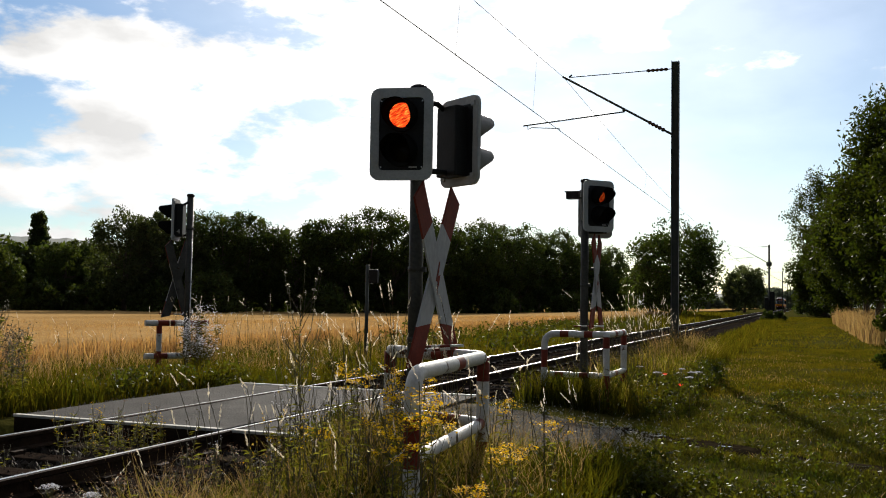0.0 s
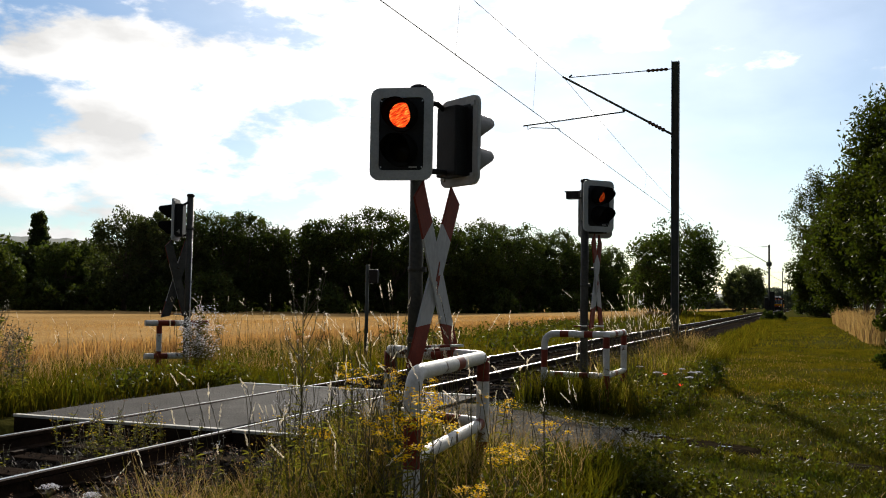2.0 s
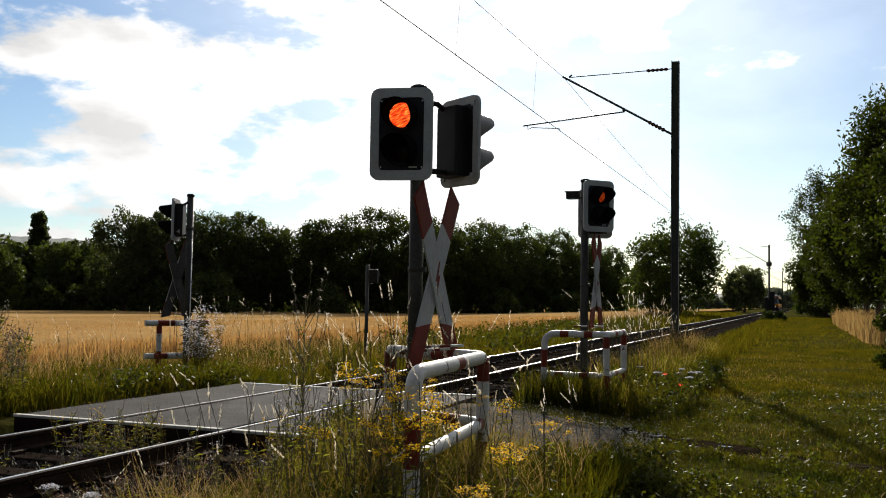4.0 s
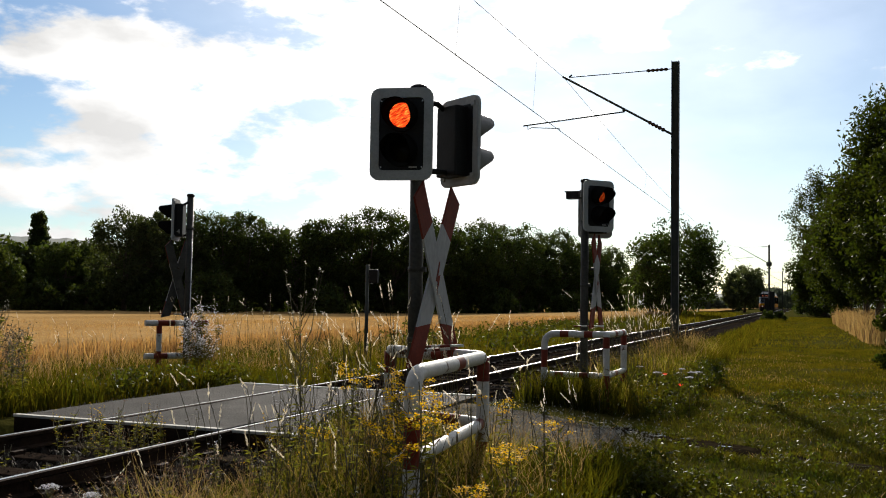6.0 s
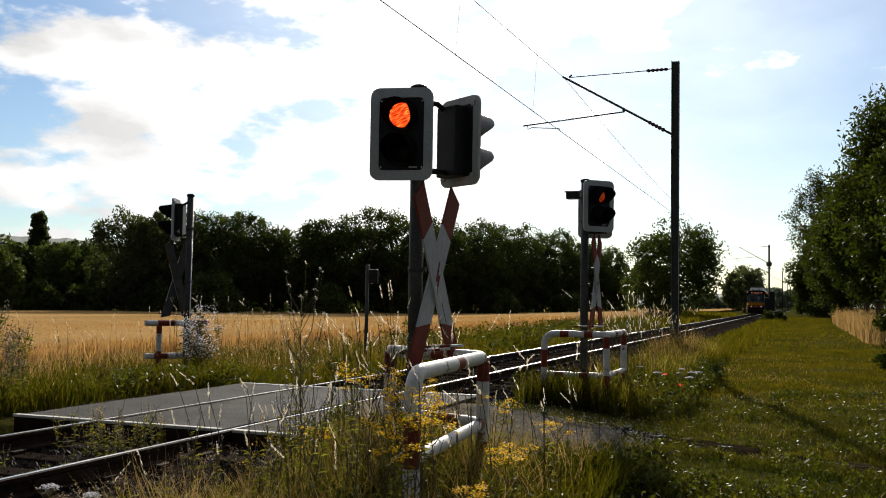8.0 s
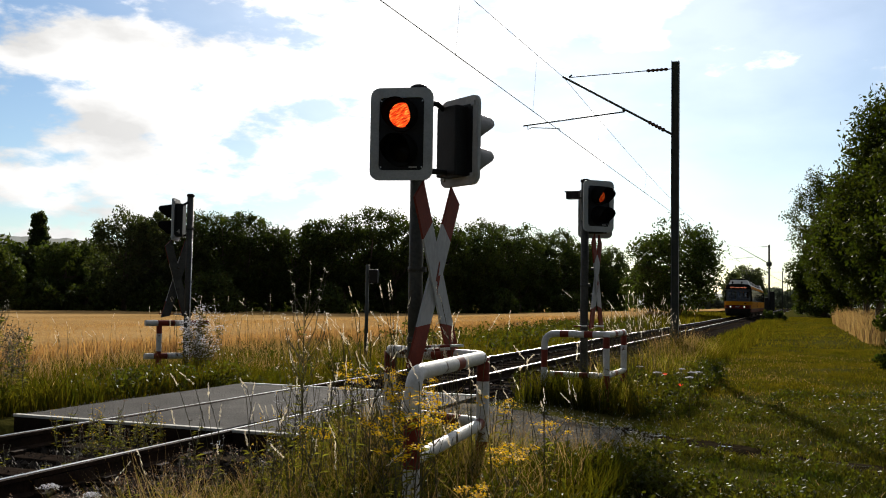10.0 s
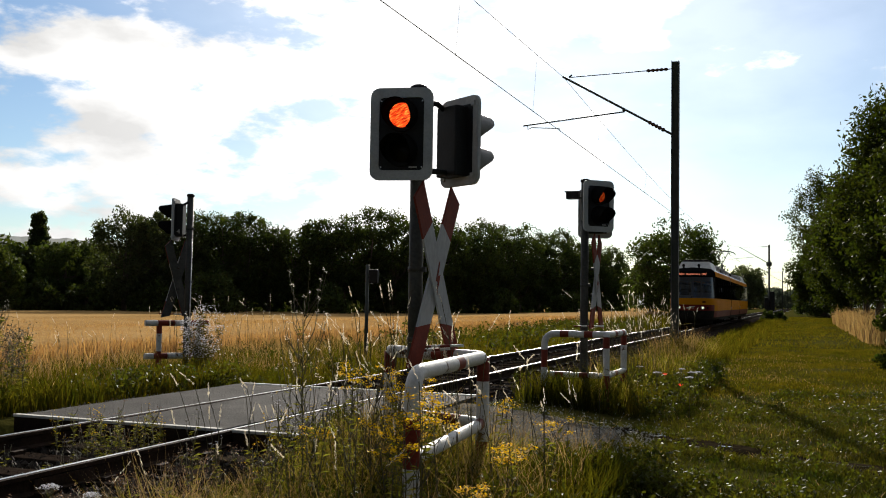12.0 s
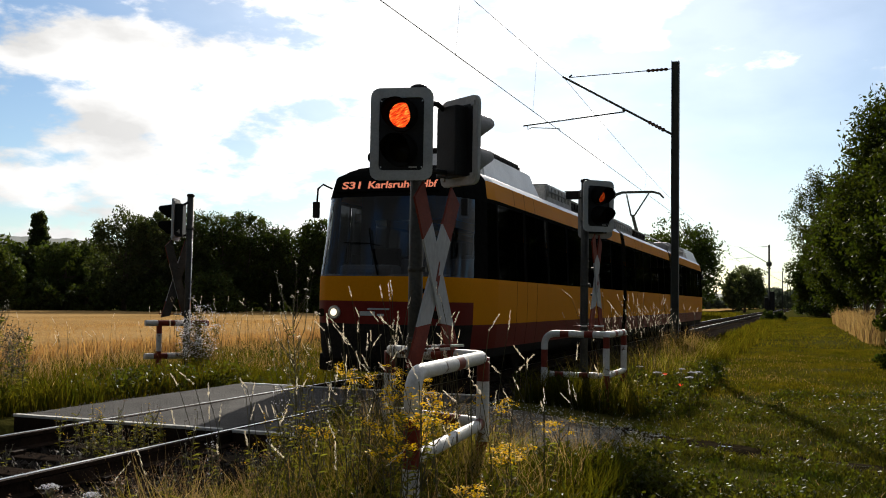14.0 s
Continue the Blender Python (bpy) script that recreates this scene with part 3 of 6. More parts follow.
def signal_head(thing, x, y, z, phi, lens, label, hood=None):
    """A two-lens head facing phi degrees from -y towards +x."""
    bm = bmesh.new()
    rounded_plate(bm, 0.36, 0.57, 0.03, -0.075, -0.045)
    head = part("signal_head", bm, M_BLACK, thing, label)
    head.matrix_basis = yaw_pose(x, y, z, phi)
    bm = bmesh.new()
    rounded_plate(bm, 0.485, 0.71, 0.07, -0.085, -0.06, (0.348, 0.560))
    part("border_board", bm, M_RIM, head, "pale grey rounded border board")
    bm = bmesh.new()
    rounded_plate(bm, 0.475, 0.70, 0.065, -0.057, -0.052)
    part("board_back", bm, M_BACKPLATE, head)
    bm = bmesh.new()
    box(bm, (-0.125, -0.053, -0.29), (0.125, 0.075, 0.27), 0.012)
    part("back_box", bm, M_BLACK, head)
    for lz, m, name, lab in ((0.145, lens, "red_lens", "glowing red glass lens"), (-0.125, M_DARKLENS, "lower_lens", "dark unlit lens")):
        bm = bmesh.new()
        rings = []
        for k in range(6):
            rr = 0.096 * (1 - k / 5)
            rings.append([bm.verts.new((rr * math.cos(2 * math.pi * i / 28), -0.082 - 0.022 * (k / 5) ** 0.6, lz + rr * math.sin(2 * math.pi * i / 28))) for i in range(28)] if k < 5 else [bm.verts.new((0, -0.104, lz))])
        for k in range(4):
            for i in range(28):
                bm.faces.new((rings[k][i], rings[k][(i + 1) % 28], rings[k + 1][(i + 1) % 28], rings[k + 1][i])).smooth = True
        for i in range(28):
            bm.faces.new((rings[4][i], rings[4][(i + 1) % 28], rings[5][0])).smooth = True
        part(name, bm, m, head, lab)
        bm = bmesh.new()
        visor(bm, lz, 0.125, 0.24)
        # collar at the root of the hood
        tube(bm, [(0, -0.076, lz), (0, -0.105, lz)], 0.128, 24, False)
        part("visor", bm, [hood or M_SEAL, M_SEAL], head)
    # maker's plate and screws on the face, lugs on the back
    bm = bmesh.new()
    box(bm, (0.06, -0.078, -0.262), (0.125, -0.0755, -0.250), 0.0008)
    part("plate", bm, M_BACKPLATE, head)
    for sx in (-1, 1):
        for zz in (-0.255, 0.255):
            bm = bmesh.new()
            tube(bm, [(sx * 0.160, -0.074, zz), (sx * 0.160, -0.079, zz)], 0.006, 8)
            part("screw", bm, M_CHROME, head)
            bm = bmesh.new()
            box(bm, (sx * 0.19 - 0.02, -0.053, zz * 1.12 - 0.02), (sx * 0.19 + 0.02, -0.035, zz * 1.12 + 0.02), 0.004)
            part("lug", bm, M_BACKPLATE, head)
    # cable hoop and bracket
    for pts in ([(0.05, 0.06, 0.25), (0.05, 0.13, 0.29), (0.03, 0.22, 0.28)], [(0.0, 0.06, -0.26), (0.0, 0.20, -0.26)]):
        bm = bmesh.new()
        tube(bm, pts, 0.022, 8)
        part("bracket", bm, M_BLACK, head)
    return head


def crossbuck(thing, x, y, z, phi, height, spread):
    """An upright diagonal cross with red ends and a small red flash."""
    width = 0.155
    a = math.atan2(spread, height)
    length = math.hypot(height, spread)
    cb = None
    for s, dy in ((1, 0.0), (-1, -0.022)):
        bm = bmesh.new()
        cuts = [-0.5, -0.27, 0.27, 0.5]
        for i in range(3):
            lo, hi = cuts[i] * length, cuts[i + 1] * length
            zs = [lo, hi]
            vs = []
            for yy in (-0.009, 0.009):
                for zz in zs:
                    for xx in (-width / 2, width / 2):
                        # mitred joints between the colours, pointed ends
                        off = (xx if s > 0 else -xx) * (0.55 if zz < 0 else -0.55) * (1 if abs(zz) < length * 0.4 else 0.9)
                        vs.append(bm.verts.new((xx, yy, zz + off)))
            for q, slot in (((0, 1, 3, 2), 0), ((4, 6, 7, 5), 1), ((0, 4, 5, 1), 0), ((2, 3, 7, 6), 0), ((0, 2, 6, 4), 0), ((1, 5, 7, 3), 0)):
                f = bm.faces.new([vs[k] for k in q])
                f.material_index = 2 if slot else (0 if i == 1 else 1)
        bmesh.ops.transform(bm, matrix=Matrix.Translation((0, dy, 0)) @ Matrix.Rotation(s * a, 4, "Y"), verts=bm.verts)
        bmesh.ops.recalc_face_normals(bm, faces=bm.faces)
        if cb is None:
            cb = part("crossbuck", bm, [M_SIGNWHITE, M_RED, M_GREYPOST], thing, "red and white diagonal warning cross")
            cb.matrix_basis = yaw_pose(x, y, z, phi)
        else:
            part("cross_arm", bm, [M_SIGNWHITE, M_RED, M_GREYPOST], cb)
    bm = bmesh.new()
    flash = [(0.012, 0.13), (0.022, 0.13), (0.002, 0.015), (0.030, 0.03), (-0.012, -0.13), (-0.006, -0.03), (-0.030, -0.02)]
    f = bm.faces.new([bm.verts.new((px, -0.034, pz)) for px, pz in flash])
    r = bmesh.ops.extrude_face_region(bm, geom=[f])
    bmesh.ops.translate(bm, vec=(0, 0.003, 0), verts=[v for v in r["geom"] if isinstance(v, bmesh.types.BMVert)])
    part("lightning_mark", bm, M_RED, cb, "small red lightning flash")
    for zz in (-0.16, 0.2):
        bm = bmesh.new()
        tube(bm, [(0, 0.01, zz), (0, 0.07, zz)], 0.018, 8)
        part("bracket", bm, M_GREYPOST, cb)
    return cb


def signal_post(x, y, top, label):
    thing = empty("crossing_signal", pose(x, y, -0.3), label, "crossing signal", "signals at the level crossing")
    bm = bmesh.new()
    tube(bm, [(0, 0, 0), (0, 0, top + 0.3)], 0.056, 16)
    post = part("post", bm, M_GREYPOST, thing)
    bm = bmesh.new()
    tube(bm, [(0, 0, top + 0.29), (0, 0, top + 0.32), (0, 0, top + 0.335)], [0.066, 0.066, 0.04], 16)
    part("cap", bm, M_BLACK, post)
    for zz in (0.9, 1.45, 2.35):
        bm = bmesh.new()
        tube(bm, [(0, 0, zz + 0.3), (0, 0, zz + 0.34)], 0.062, 16)
        box(bm, (0.05, -0.02, zz + 0.3), (0.085, 0.02, zz + 0.34), 0.004)
        part("clamp", bm, M_GREYPOST, post)
    return thing


def thin_rod(thing, a, b):
    """A slim horizontal red and white bar."""
    bm = bmesh.new()
    a, b = Vector(a), Vector(b)
    tube(bm, [a.lerp(b, t) for t in (0, 0.25, 0.45, 0.7, 1)], 0.011, 8, True, [1, 0, 1, 0])
    part("cross_bar", bm, [M_WHITE, M_RED], thing, "thin red and white bar")


Z0 = 0.3
sig = signal_post(2.9, 7.0, 2.895, "grey post with two red-lit signal heads and a warning cross")
signal_head(sig, -0.042, -0.20, 2.495 + Z0, 11, M_REDLENS, "black two-lens head with its upper red lens lit")
signal_head(sig, 0.235, 0.17, 2.50 + Z0, 147, M_REDLENS, "black two-lens head seen from behind", M_VISOR)
crossbuck(sig, 0.16, 0.0, 1.40 + Z0, 76, 1.34, 0.53)
thin_rod(sig, (0.02, 0.12, 0.86 + Z0), (0.42, -0.05, 0.89 + Z0))
thin_rod(sig, (0.02, 0.06, 0.83 + Z0), (0.30, -0.02, 0.86 + Z0))

sig = signal_post(2.9, 13.3, 2.93, "grey post with a red-lit head turned to the lane")
signal_head(sig, 0.17, -0.10, 2.56 + Z0, 44, M_DIMLENS, "black two-lens head with its upper red lens lit")
signal_head(sig, 0.10, 0.24, 2.50 + Z0, -166, M_REDLENS, "black two-lens head seen from behind")
bm = bmesh.new()
box(bm, (-0.26, -0.07, 2.68 + Z0), (-0.08, 0.05, 2.78 + Z0), 0.012)
box(bm, (-0.275, -0.085, 2.775 + Z0), (-0.07, 0.06, 2.79 + Z0), 0.004)
lampbox = part("flood_box", bm, M_BLACK, sig, "small hooded black box on a bracket")
bm = bmesh.new()
tube(bm, [(-0.09, 0, 2.70 + Z0), (0, 0, 2.70 + Z0)], 0.016, 8)
part("bracket", bm, M_GREYPOST, lampbox)
crossbuck(sig, 0.15, 0.05, 1.50 + Z0, 84, 1.25, 0.40)
thin_rod(sig, (-0.12, -0.12, 0.90 + Z0), (0.30, -0.12, 0.91 + Z0))

sig = signal_post(-4.0, 13.8, 2.93, "dark post with a signal head and cross seen from behind")
head = signal_head(sig, -0.17, -0.05, 2.52 + Z0, -68, M_REDLENS, "black two-lens head seen edge-on")
mark = bpy.data.curves.new("numeral", "FONT")
mark.body, mark.size, mark.extrude, mark.align_x = "4", 0.11, 0.001, "CENTER"
holder = new("numeral", mark)
bpy.context.view_layer.update()
numeral_mesh = bpy.data.meshes.new_from_object(holder.evaluated_get(bpy.context.evaluated_depsgraph_get()))
bpy.data.objects.remove(holder)
numeral_mesh.materials.clear()
numeral_mesh.materials.append(M_WHITE)
numeral = tagged(new("numeral", numeral_mesh), "small white numeral")
numeral.parent = head
numeral.matrix_basis = pose(0.1265, 0.012, -0.24) @ pose(0, 0, 0, 90, 0, 90)
# slim metal tube added to draw the bright line down the post's edge
bm = bmesh.new()
tube(bm, [(0.066, -0.02, 0.1), (0.066, -0.02, 2.5)], 0.009, 8)
part("edge_line_tube", bm, M_CHROME, sig, "thin bright metal tube along the post edge")
crossbuck(sig, -0.22, 0.0, 1.50 + Z0, -112, 1.25, 0.40)
thin_rod(sig, (-0.5, -0.10, 0.92 + Z0), (-0.05, -0.10, 0.92 + Z0))


def banded(bm, pts, r, reds=()):
    """A white pipe along a path with red lengths between the distances given."""
    pts = [Vector(p) for p in pts]
    fine = [pts[0]]
    for a, b in zip(pts, pts[1:]):
        n = max(1, round((b - a).length / 0.03))
        fine += [a.lerp(b, (i + 1) / n) for i in range(n)]
    dist, slots = 0.0, []
    for a, b in zip(fine, fine[1:]):
        dist += (b - a).length
        slots.append(1 if any(lo <= dist <= hi for lo, hi in reds) else 0)
    tube(bm, fine, r, 14, True, slots)


def bend(a, corner, b, r=0.16, n=6):
    """Points of a round bend from a to b past a corner."""
    a, corner, b = Vector(a), Vector(corner), Vector(b)
    p, q = corner + (a - corner).normalized() * r, corner + (b - corner).normalized() * r
    return [(p.lerp(corner, t)).lerp(corner.lerp(q, t), t) for t in (i / n for i in range(n + 1))]


def guard(legs, label, top, low, r, reds_top, reds_low, reds_legs):
    """A pipe guard bent round a post: legs in order A, B, C on plan."""
    a, b, c = (Vector((x, y, 0)) for x, y in legs)
    g = empty("pipe_guard", pose(a.x, a.y, -0.35), label, "pipe guard", "pipe guards at the crossing")
    o = Vector((a.x, a.y, -0.35))
    up, lo, foot = Vector((0, 0, top)), Vector((0, 0, low)), Vector((0, 0, -0.35))
    bm = bmesh.new()
    banded(bm, [v - o for v in [a + foot] + bend(a + foot, a + up, b + up) + bend(a + up, b + up, c + up, 0.12) + [c + up]], r, reds_top)
    part("top_rail", bm, [M_WHITE, M_RED], g)
    bm = bmesh.new()
    banded(bm, [v - o for v in [a + lo] + bend(a + lo, b + lo, c + lo, 0.12) + [c + lo]], r * 0.85, reds_low)
    part("lower_rail", bm, [M_WHITE, M_RED], g)
    for p in (b, c):
        bm = bmesh.new()
        banded(bm, [v - o for v in [p + up, p + foot]], r * 0.98, reds_legs)
        part("leg", bm, [M_WHITE, M_RED], g)
    return g


guard([(3.60, 5.25), (3.45, 7.05), (2.50, 7.45)], "bent pipe guard banded in worn white and red", 0.80, 0.30, 0.05,
      [(0.0, 0.22), (0.62, 0.92), (2.02, 2.20), (3.15, 3.40)], [(1.62, 1.78), (2.02, 2.32)], [(0.0, 0.20), (0.66, 1.2)])
guard([(2.44, 12.9), (3.29, 12.9), (3.30, 14.2)], "pipe guard banded white and red round a signal post", 0.80, 0.25, 0.046,
      [(0.0, 0.37), (0.72, 0.95), (1.31, 1.43), (1.64, 1.77), (2.35, 2.55), (2.9, 3.1)], [(0.16, 0.30), (0.49, 0.63), (1.3, 1.5)], [(0.04, 0.20), (0.56, 1.2)])


def straight_guard(a, b, label):
    """Two straight pipes with free ends on two legs."""
    a, b = Vector((*a, -0.4)), Vector((*b, -0.4))
    g = empty("pipe_guard", Matrix.Translation(a), label, "pipe guard", "pipe guards at the crossing")
    d = b - a
    for name, z, reds in (("top_rail", 1.16, [(0.22, 0.52), (0.80, 1.2)]), ("lower_rail", 0.60, [(0.17, 0.40), (0.68, 0.94)])):
        bm = bmesh.new()
        banded(bm, [Vector((0, 0, z)), d + Vector((0, 0, z))], 0.052, reds)
        part(name, bm, [M_WHITE, M_RED], g)
    for t in (0.22, 0.85):
        bm = bmesh.new()
        banded(bm, [d * t + Vector((0, 0, 1.16)), d * t], 0.047, [(0.0, 0.20), (0.5, 1.2)])
        part("leg", bm, [M_WHITE, M_RED], g)


straight_guard((-4.66, 13.55), (-4.02, 14.45), "straight pipe guard banded white and red at the field side")


def small_post():
    t = empty("marker_post", pose(-4.0, 21.0, -0.45), "slim dark steel post with a small box", "post")
    bm = bmesh.new()
    tube(bm, [(0, 0, 0), (0, 0, 2.5)], 0.045, 12)
    part("post", bm, M_MAST, t)
    bm = bmesh.new()
    box(bm, (0.08, -0.10, 2.05), (0.30, 0.02, 2.38), 0.02)
    tube(bm, [(0.0, 0, 2.2), (0.12, -0.04, 2.2)], 0.015, 8)
    part("sign_box", bm, M_BLACK, t)
    bm = bmesh.new()
    box(bm, (0.14, -0.12, 2.03), (0.20, -0.095, 2.06), 0.008)
    part("box_lamp", bm, M_WHITE, t)


small_post()


# ---- overhead line ----
MAST_X, MAST_Y, SPAN = 2.90, 23.66, 75.6


def insulator(bm, a, b, n=4, r=0.045):
    a, b = Vector(a), Vector(b)
    pts, rad = [], []
    for i in range(n * 2 + 1):
        pts.append(a.lerp(b, i / (n * 2)))
        rad.append(r if i % 2 else r * 0.5)
    tube(bm, pts, rad, 10)


def make_mast(y):
    t = empty("catenary_mast", pose(MAST_X, y, -0.4), "dark steel overhead line mast with a bracket arm", "catenary mast", "masts along the track")
    bm = bmesh.new()
    h = 7.53
    for x0 in (-0.09, 0.078):
        box(bm, (x0, -0.09, 0), (x0 + 0.012, 0.09, h), 0.002)
    box(bm, (-0.08, -0.005, 0), (0.08, 0.005, h))
    post = part("mast_post", bm, M_MAST, t)
    bm = bmesh.new()
    box(bm, (-0.35, -0.35, -0.2), (0.35, 0.35, 0.22), 0.03)
    part("footing", bm, M_CONCRETE, post, "rough concrete footing")
    q = lambda x, z: (x - MAST_X, 0, z + 0.4)
    bm = bmesh.new()
    tube(bm, [q(2.82, 6.95), q(2.25, 6.944), q(0.26, 6.905)], 0.012, 8)
    tube(bm, [q(0.26, 6.905), q(0.34, 6.97)], 0.02, 6)
    part("top_tie", bm, M_MAST, t)
    bm = bmesh.new()
    tube(bm, [q(2.82, 5.34), q(2.25, 5.675), q(0.10, 6.935)], 0.028, 10)
    part("bracket_tube", bm, M_MAST, t)
    bm = bmesh.new()
    tube(bm, [q(1.66, 5.955), q(-0.92, 5.725)], 0.018, 8)
    tube(bm, [q(1.66, 5.955), q(1.63, 6.03)], 0.03, 8)
    part("steady_tube", bm, M_MAST, t)
    bm = bmesh.new()
    tube(bm, [q(-0.80, 5.735), q(-0.80, 5.63), q(-0.70, 5.67), q(0.02, 5.615), q(0.04, 5.555)], 0.012, 8)
    part("steady_arm", bm, M_MAST, t)
    for a, b, r in ((q(2.72, 6.95), q(2.20, 6.943), 0.045), (q(2.65, 5.44), q(2.25, 5.675), 0.055)):
        bm = bmesh.new()
        insulator(bm, a, b, 5, r)
        part("insulator", bm, M_INSUL, t, "ribbed brown insulator")
    return t


MAST_ROW = [MAST_Y - 42.0] + [MAST_Y + SPAN * i for i in range(5)]
for mast_y in MAST_ROW:
    make_mast(mast_y)


def make_wires():
    contact, carrier, drops = [], [], []
    for y0, y1 in zip(MAST_ROW, MAST_ROW[1:]):
        sag = 1.02 * ((y1 - y0) / SPAN) ** 2
        for k in range(16):
            u = k / 16
            y = y0 + (y1 - y0) * u
            z = 6.92 - 4 * sag * u * (1 - u)
            contact.append((0.04, y, 5.555))
            carrier.append((0.12, y, z))
            if k % 2 and y < 180:
                drops.append((y, z))
    for name, pts, r, lab in (("contact_wire", contact, 0.008, "taut dark contact wire above the track"), ("carrier_wire", carrier, 0.0055, "thin sagging carrier wire above the track")):
        bm = bmesh.new()
        tube(bm, pts, r, 6)
        ob = tagged(link_mesh(name, bm, M_WIRE), lab, "overhead wire")
        if name == "contact_wire":
            for y, z in drops:
                bm = bmesh.new()
                tube(bm, [(0.04, y, 5.545), (0.04, y, 5.595), (0.12, y, z)], [0.012, 0.0025, 0.0025], 5)
                part("dropper", bm, M_WIRE, ob)


make_wires()


def make_track_signal():
    """Signal equipment on the second mast."""
    t = empty("track_signal", pose(MAST_X, MAST_Y + SPAN - 0.35, -0.35), "dark signal boxes and a round bell on a far mast", "railway signal")
    for nm, lo, hi in (("signal_box", (-0.42, -0.2, 1.0), (-0.04, 0.2, 2.3)), ("signal_board", (0.05, -0.15, 1.0), (0.52, 0.15, 2.9))):
        bm = bmesh.new()
        box(bm, lo, hi, 0.05)
        part(nm, bm, M_BLACK, t)
    bm = bmesh.new()
    tube(bm, [(0, 0.1, 0), (0, 0.1, 3.2)], 0.07, 10)
    part("pole", bm, M_GREYPOST, t)
    bm = bmesh.new()
    tube(bm, [(0, 0.1, 5.35), (0, 0.1, 5.45), (0, 0.1, 5.75), (0, 0.1, 5.85)], [0.15, 0.27, 0.27, 0.15], 14)
    tube(bm, [(0, 0.1, 5.1), (0, 0.1, 5.2)], 0.2, 14)
    part("bell", bm, M_MAST, t)


make_track_signal()


# ---- trees ----
def leaf_cloud(rng, centres, radii, per, size, squash=0.8):
    """Leaves scattered through clumps: rhombic blades, folded along the rib."""
    n = len(centres) * per
    c = np.repeat(centres, per, 0)
    r = np.repeat(radii, per)
    d = rng.normal(size=(n, 3))
    d /= np.linalg.norm(d, axis=1)[:, None]
    p = c + d * (r * rng.random(n) ** 0.45)[:, None] * np.array([1, 1, squash])
    a = rng.normal(size=(n, 3)) + np.array([0, 0, -0.5])
    a /= np.linalg.norm(a, axis=1)[:, None]
    b = np.cross(a, rng.normal(size=(n, 3)))
    b /= np.linalg.norm(b, axis=1)[:, None]
    s = (size * rng.uniform(0.6, 1.3, n))[:, None]
    v = np.stack([p - a * s, p + b * s * 0.5, p + a * s, p - b * s * 0.5], 1).reshape(-1, 3)
    f = np.arange(n * 4).reshape(n, 4)
    return v, f


def make_tree(x, y, h, rx, seed, material, leaf=0.35, clumps=70, per=60, trunk_h=0.22, shape="round", label="", category="tree", group="", name="tree", z=None):
    """Tapered trunk, limbs and a crown of leaf clumps with an uneven outline."""
    rng = np.random.default_rng(seed)
    z = ground_z(x, y) - 0.1 if z is None else z
    t = empty(name, pose(x, y, z), label, category, group)
    lo, hi = trunk_h * h, h
    cz, rz = (lo + hi) / 2, (hi - lo) / 2
    d = rng.normal(size=(clumps, 3))
    d /= np.linalg.norm(d, axis=1)[:, None]
    k = rng.uniform(0.35, 0.92, clumps) ** 0.7
    if shape == "column":
        k = k * 0.9
    cen = d * k[:, None] * np.array([rx, rx, rz])
    if shape == "column":
        lift = rng.uniform(-0.98, 0.95, clumps)
        a = rng.uniform(0, 2 * np.pi, clumps)
        q = rx * 0.62 * np.sqrt(rng.random(clumps)) * (1 - 0.62 * np.clip((lift + 1) / 2, 0, 1) ** 4)
        cen = np.stack([q * np.cos(a), q * np.sin(a), lift * rz], 1)
    if shape == "bush":
        cen[:, 2] = np.abs(cen[:, 2]) * 1.6 - rz * 0.7
    cen[:, 2] += cz
    cen[:, :2] += rng.normal(0, 0.06 * rx, (clumps, 2))
    rad = rng.uniform(0.16, 0.34, clumps) * rx * (0.8 if shape == "column" else 1)
    v, f = leaf_cloud(rng, cen, rad, per, leaf)
    soup("crown", v, f, material, t)
    bm = bmesh.new()
    r0 = max(0.05, h * 0.022)
    lean = rng.normal(0, 0.02 * h, 2)
    spine = [(lean[0] * s * s, lean[1] * s * s, h * 0.75 * s) for s in (0, 0.1, 0.3, 0.55, 0.8, 1)]
    tube(bm, spine, [r0 * 1.5, r0 * 1.1, r0 * 0.95, r0 * 0.7, r0 * 0.4, r0 * 0.12], 8)
    for i in range(0, clumps, max(1, clumps // 14)):
        s = rng.uniform(0.25, 0.7)
        b0 = Vector((lean[0] * s * s, lean[1] * s * s, h * 0.75 * s))
        e = Vector(cen[i])
        mid = b0.lerp(e, 0.5) + Vector((0, 0, -0.04 * h))
        tube(bm, [b0, mid, e], [r0 * 0.45, r0 * 0.28, r0 * 0.08], 6)
    part("trunk", bm, M_BARK, t)
    return t


def bearing(px, dist):
    """A place at a distance along a bearing, in thousandths of the lens's depth from its axis."""
    a = YAW - math.atan(px / 1000)
    return EYE.x - dist * math.sin(a), dist * math.cos(a)


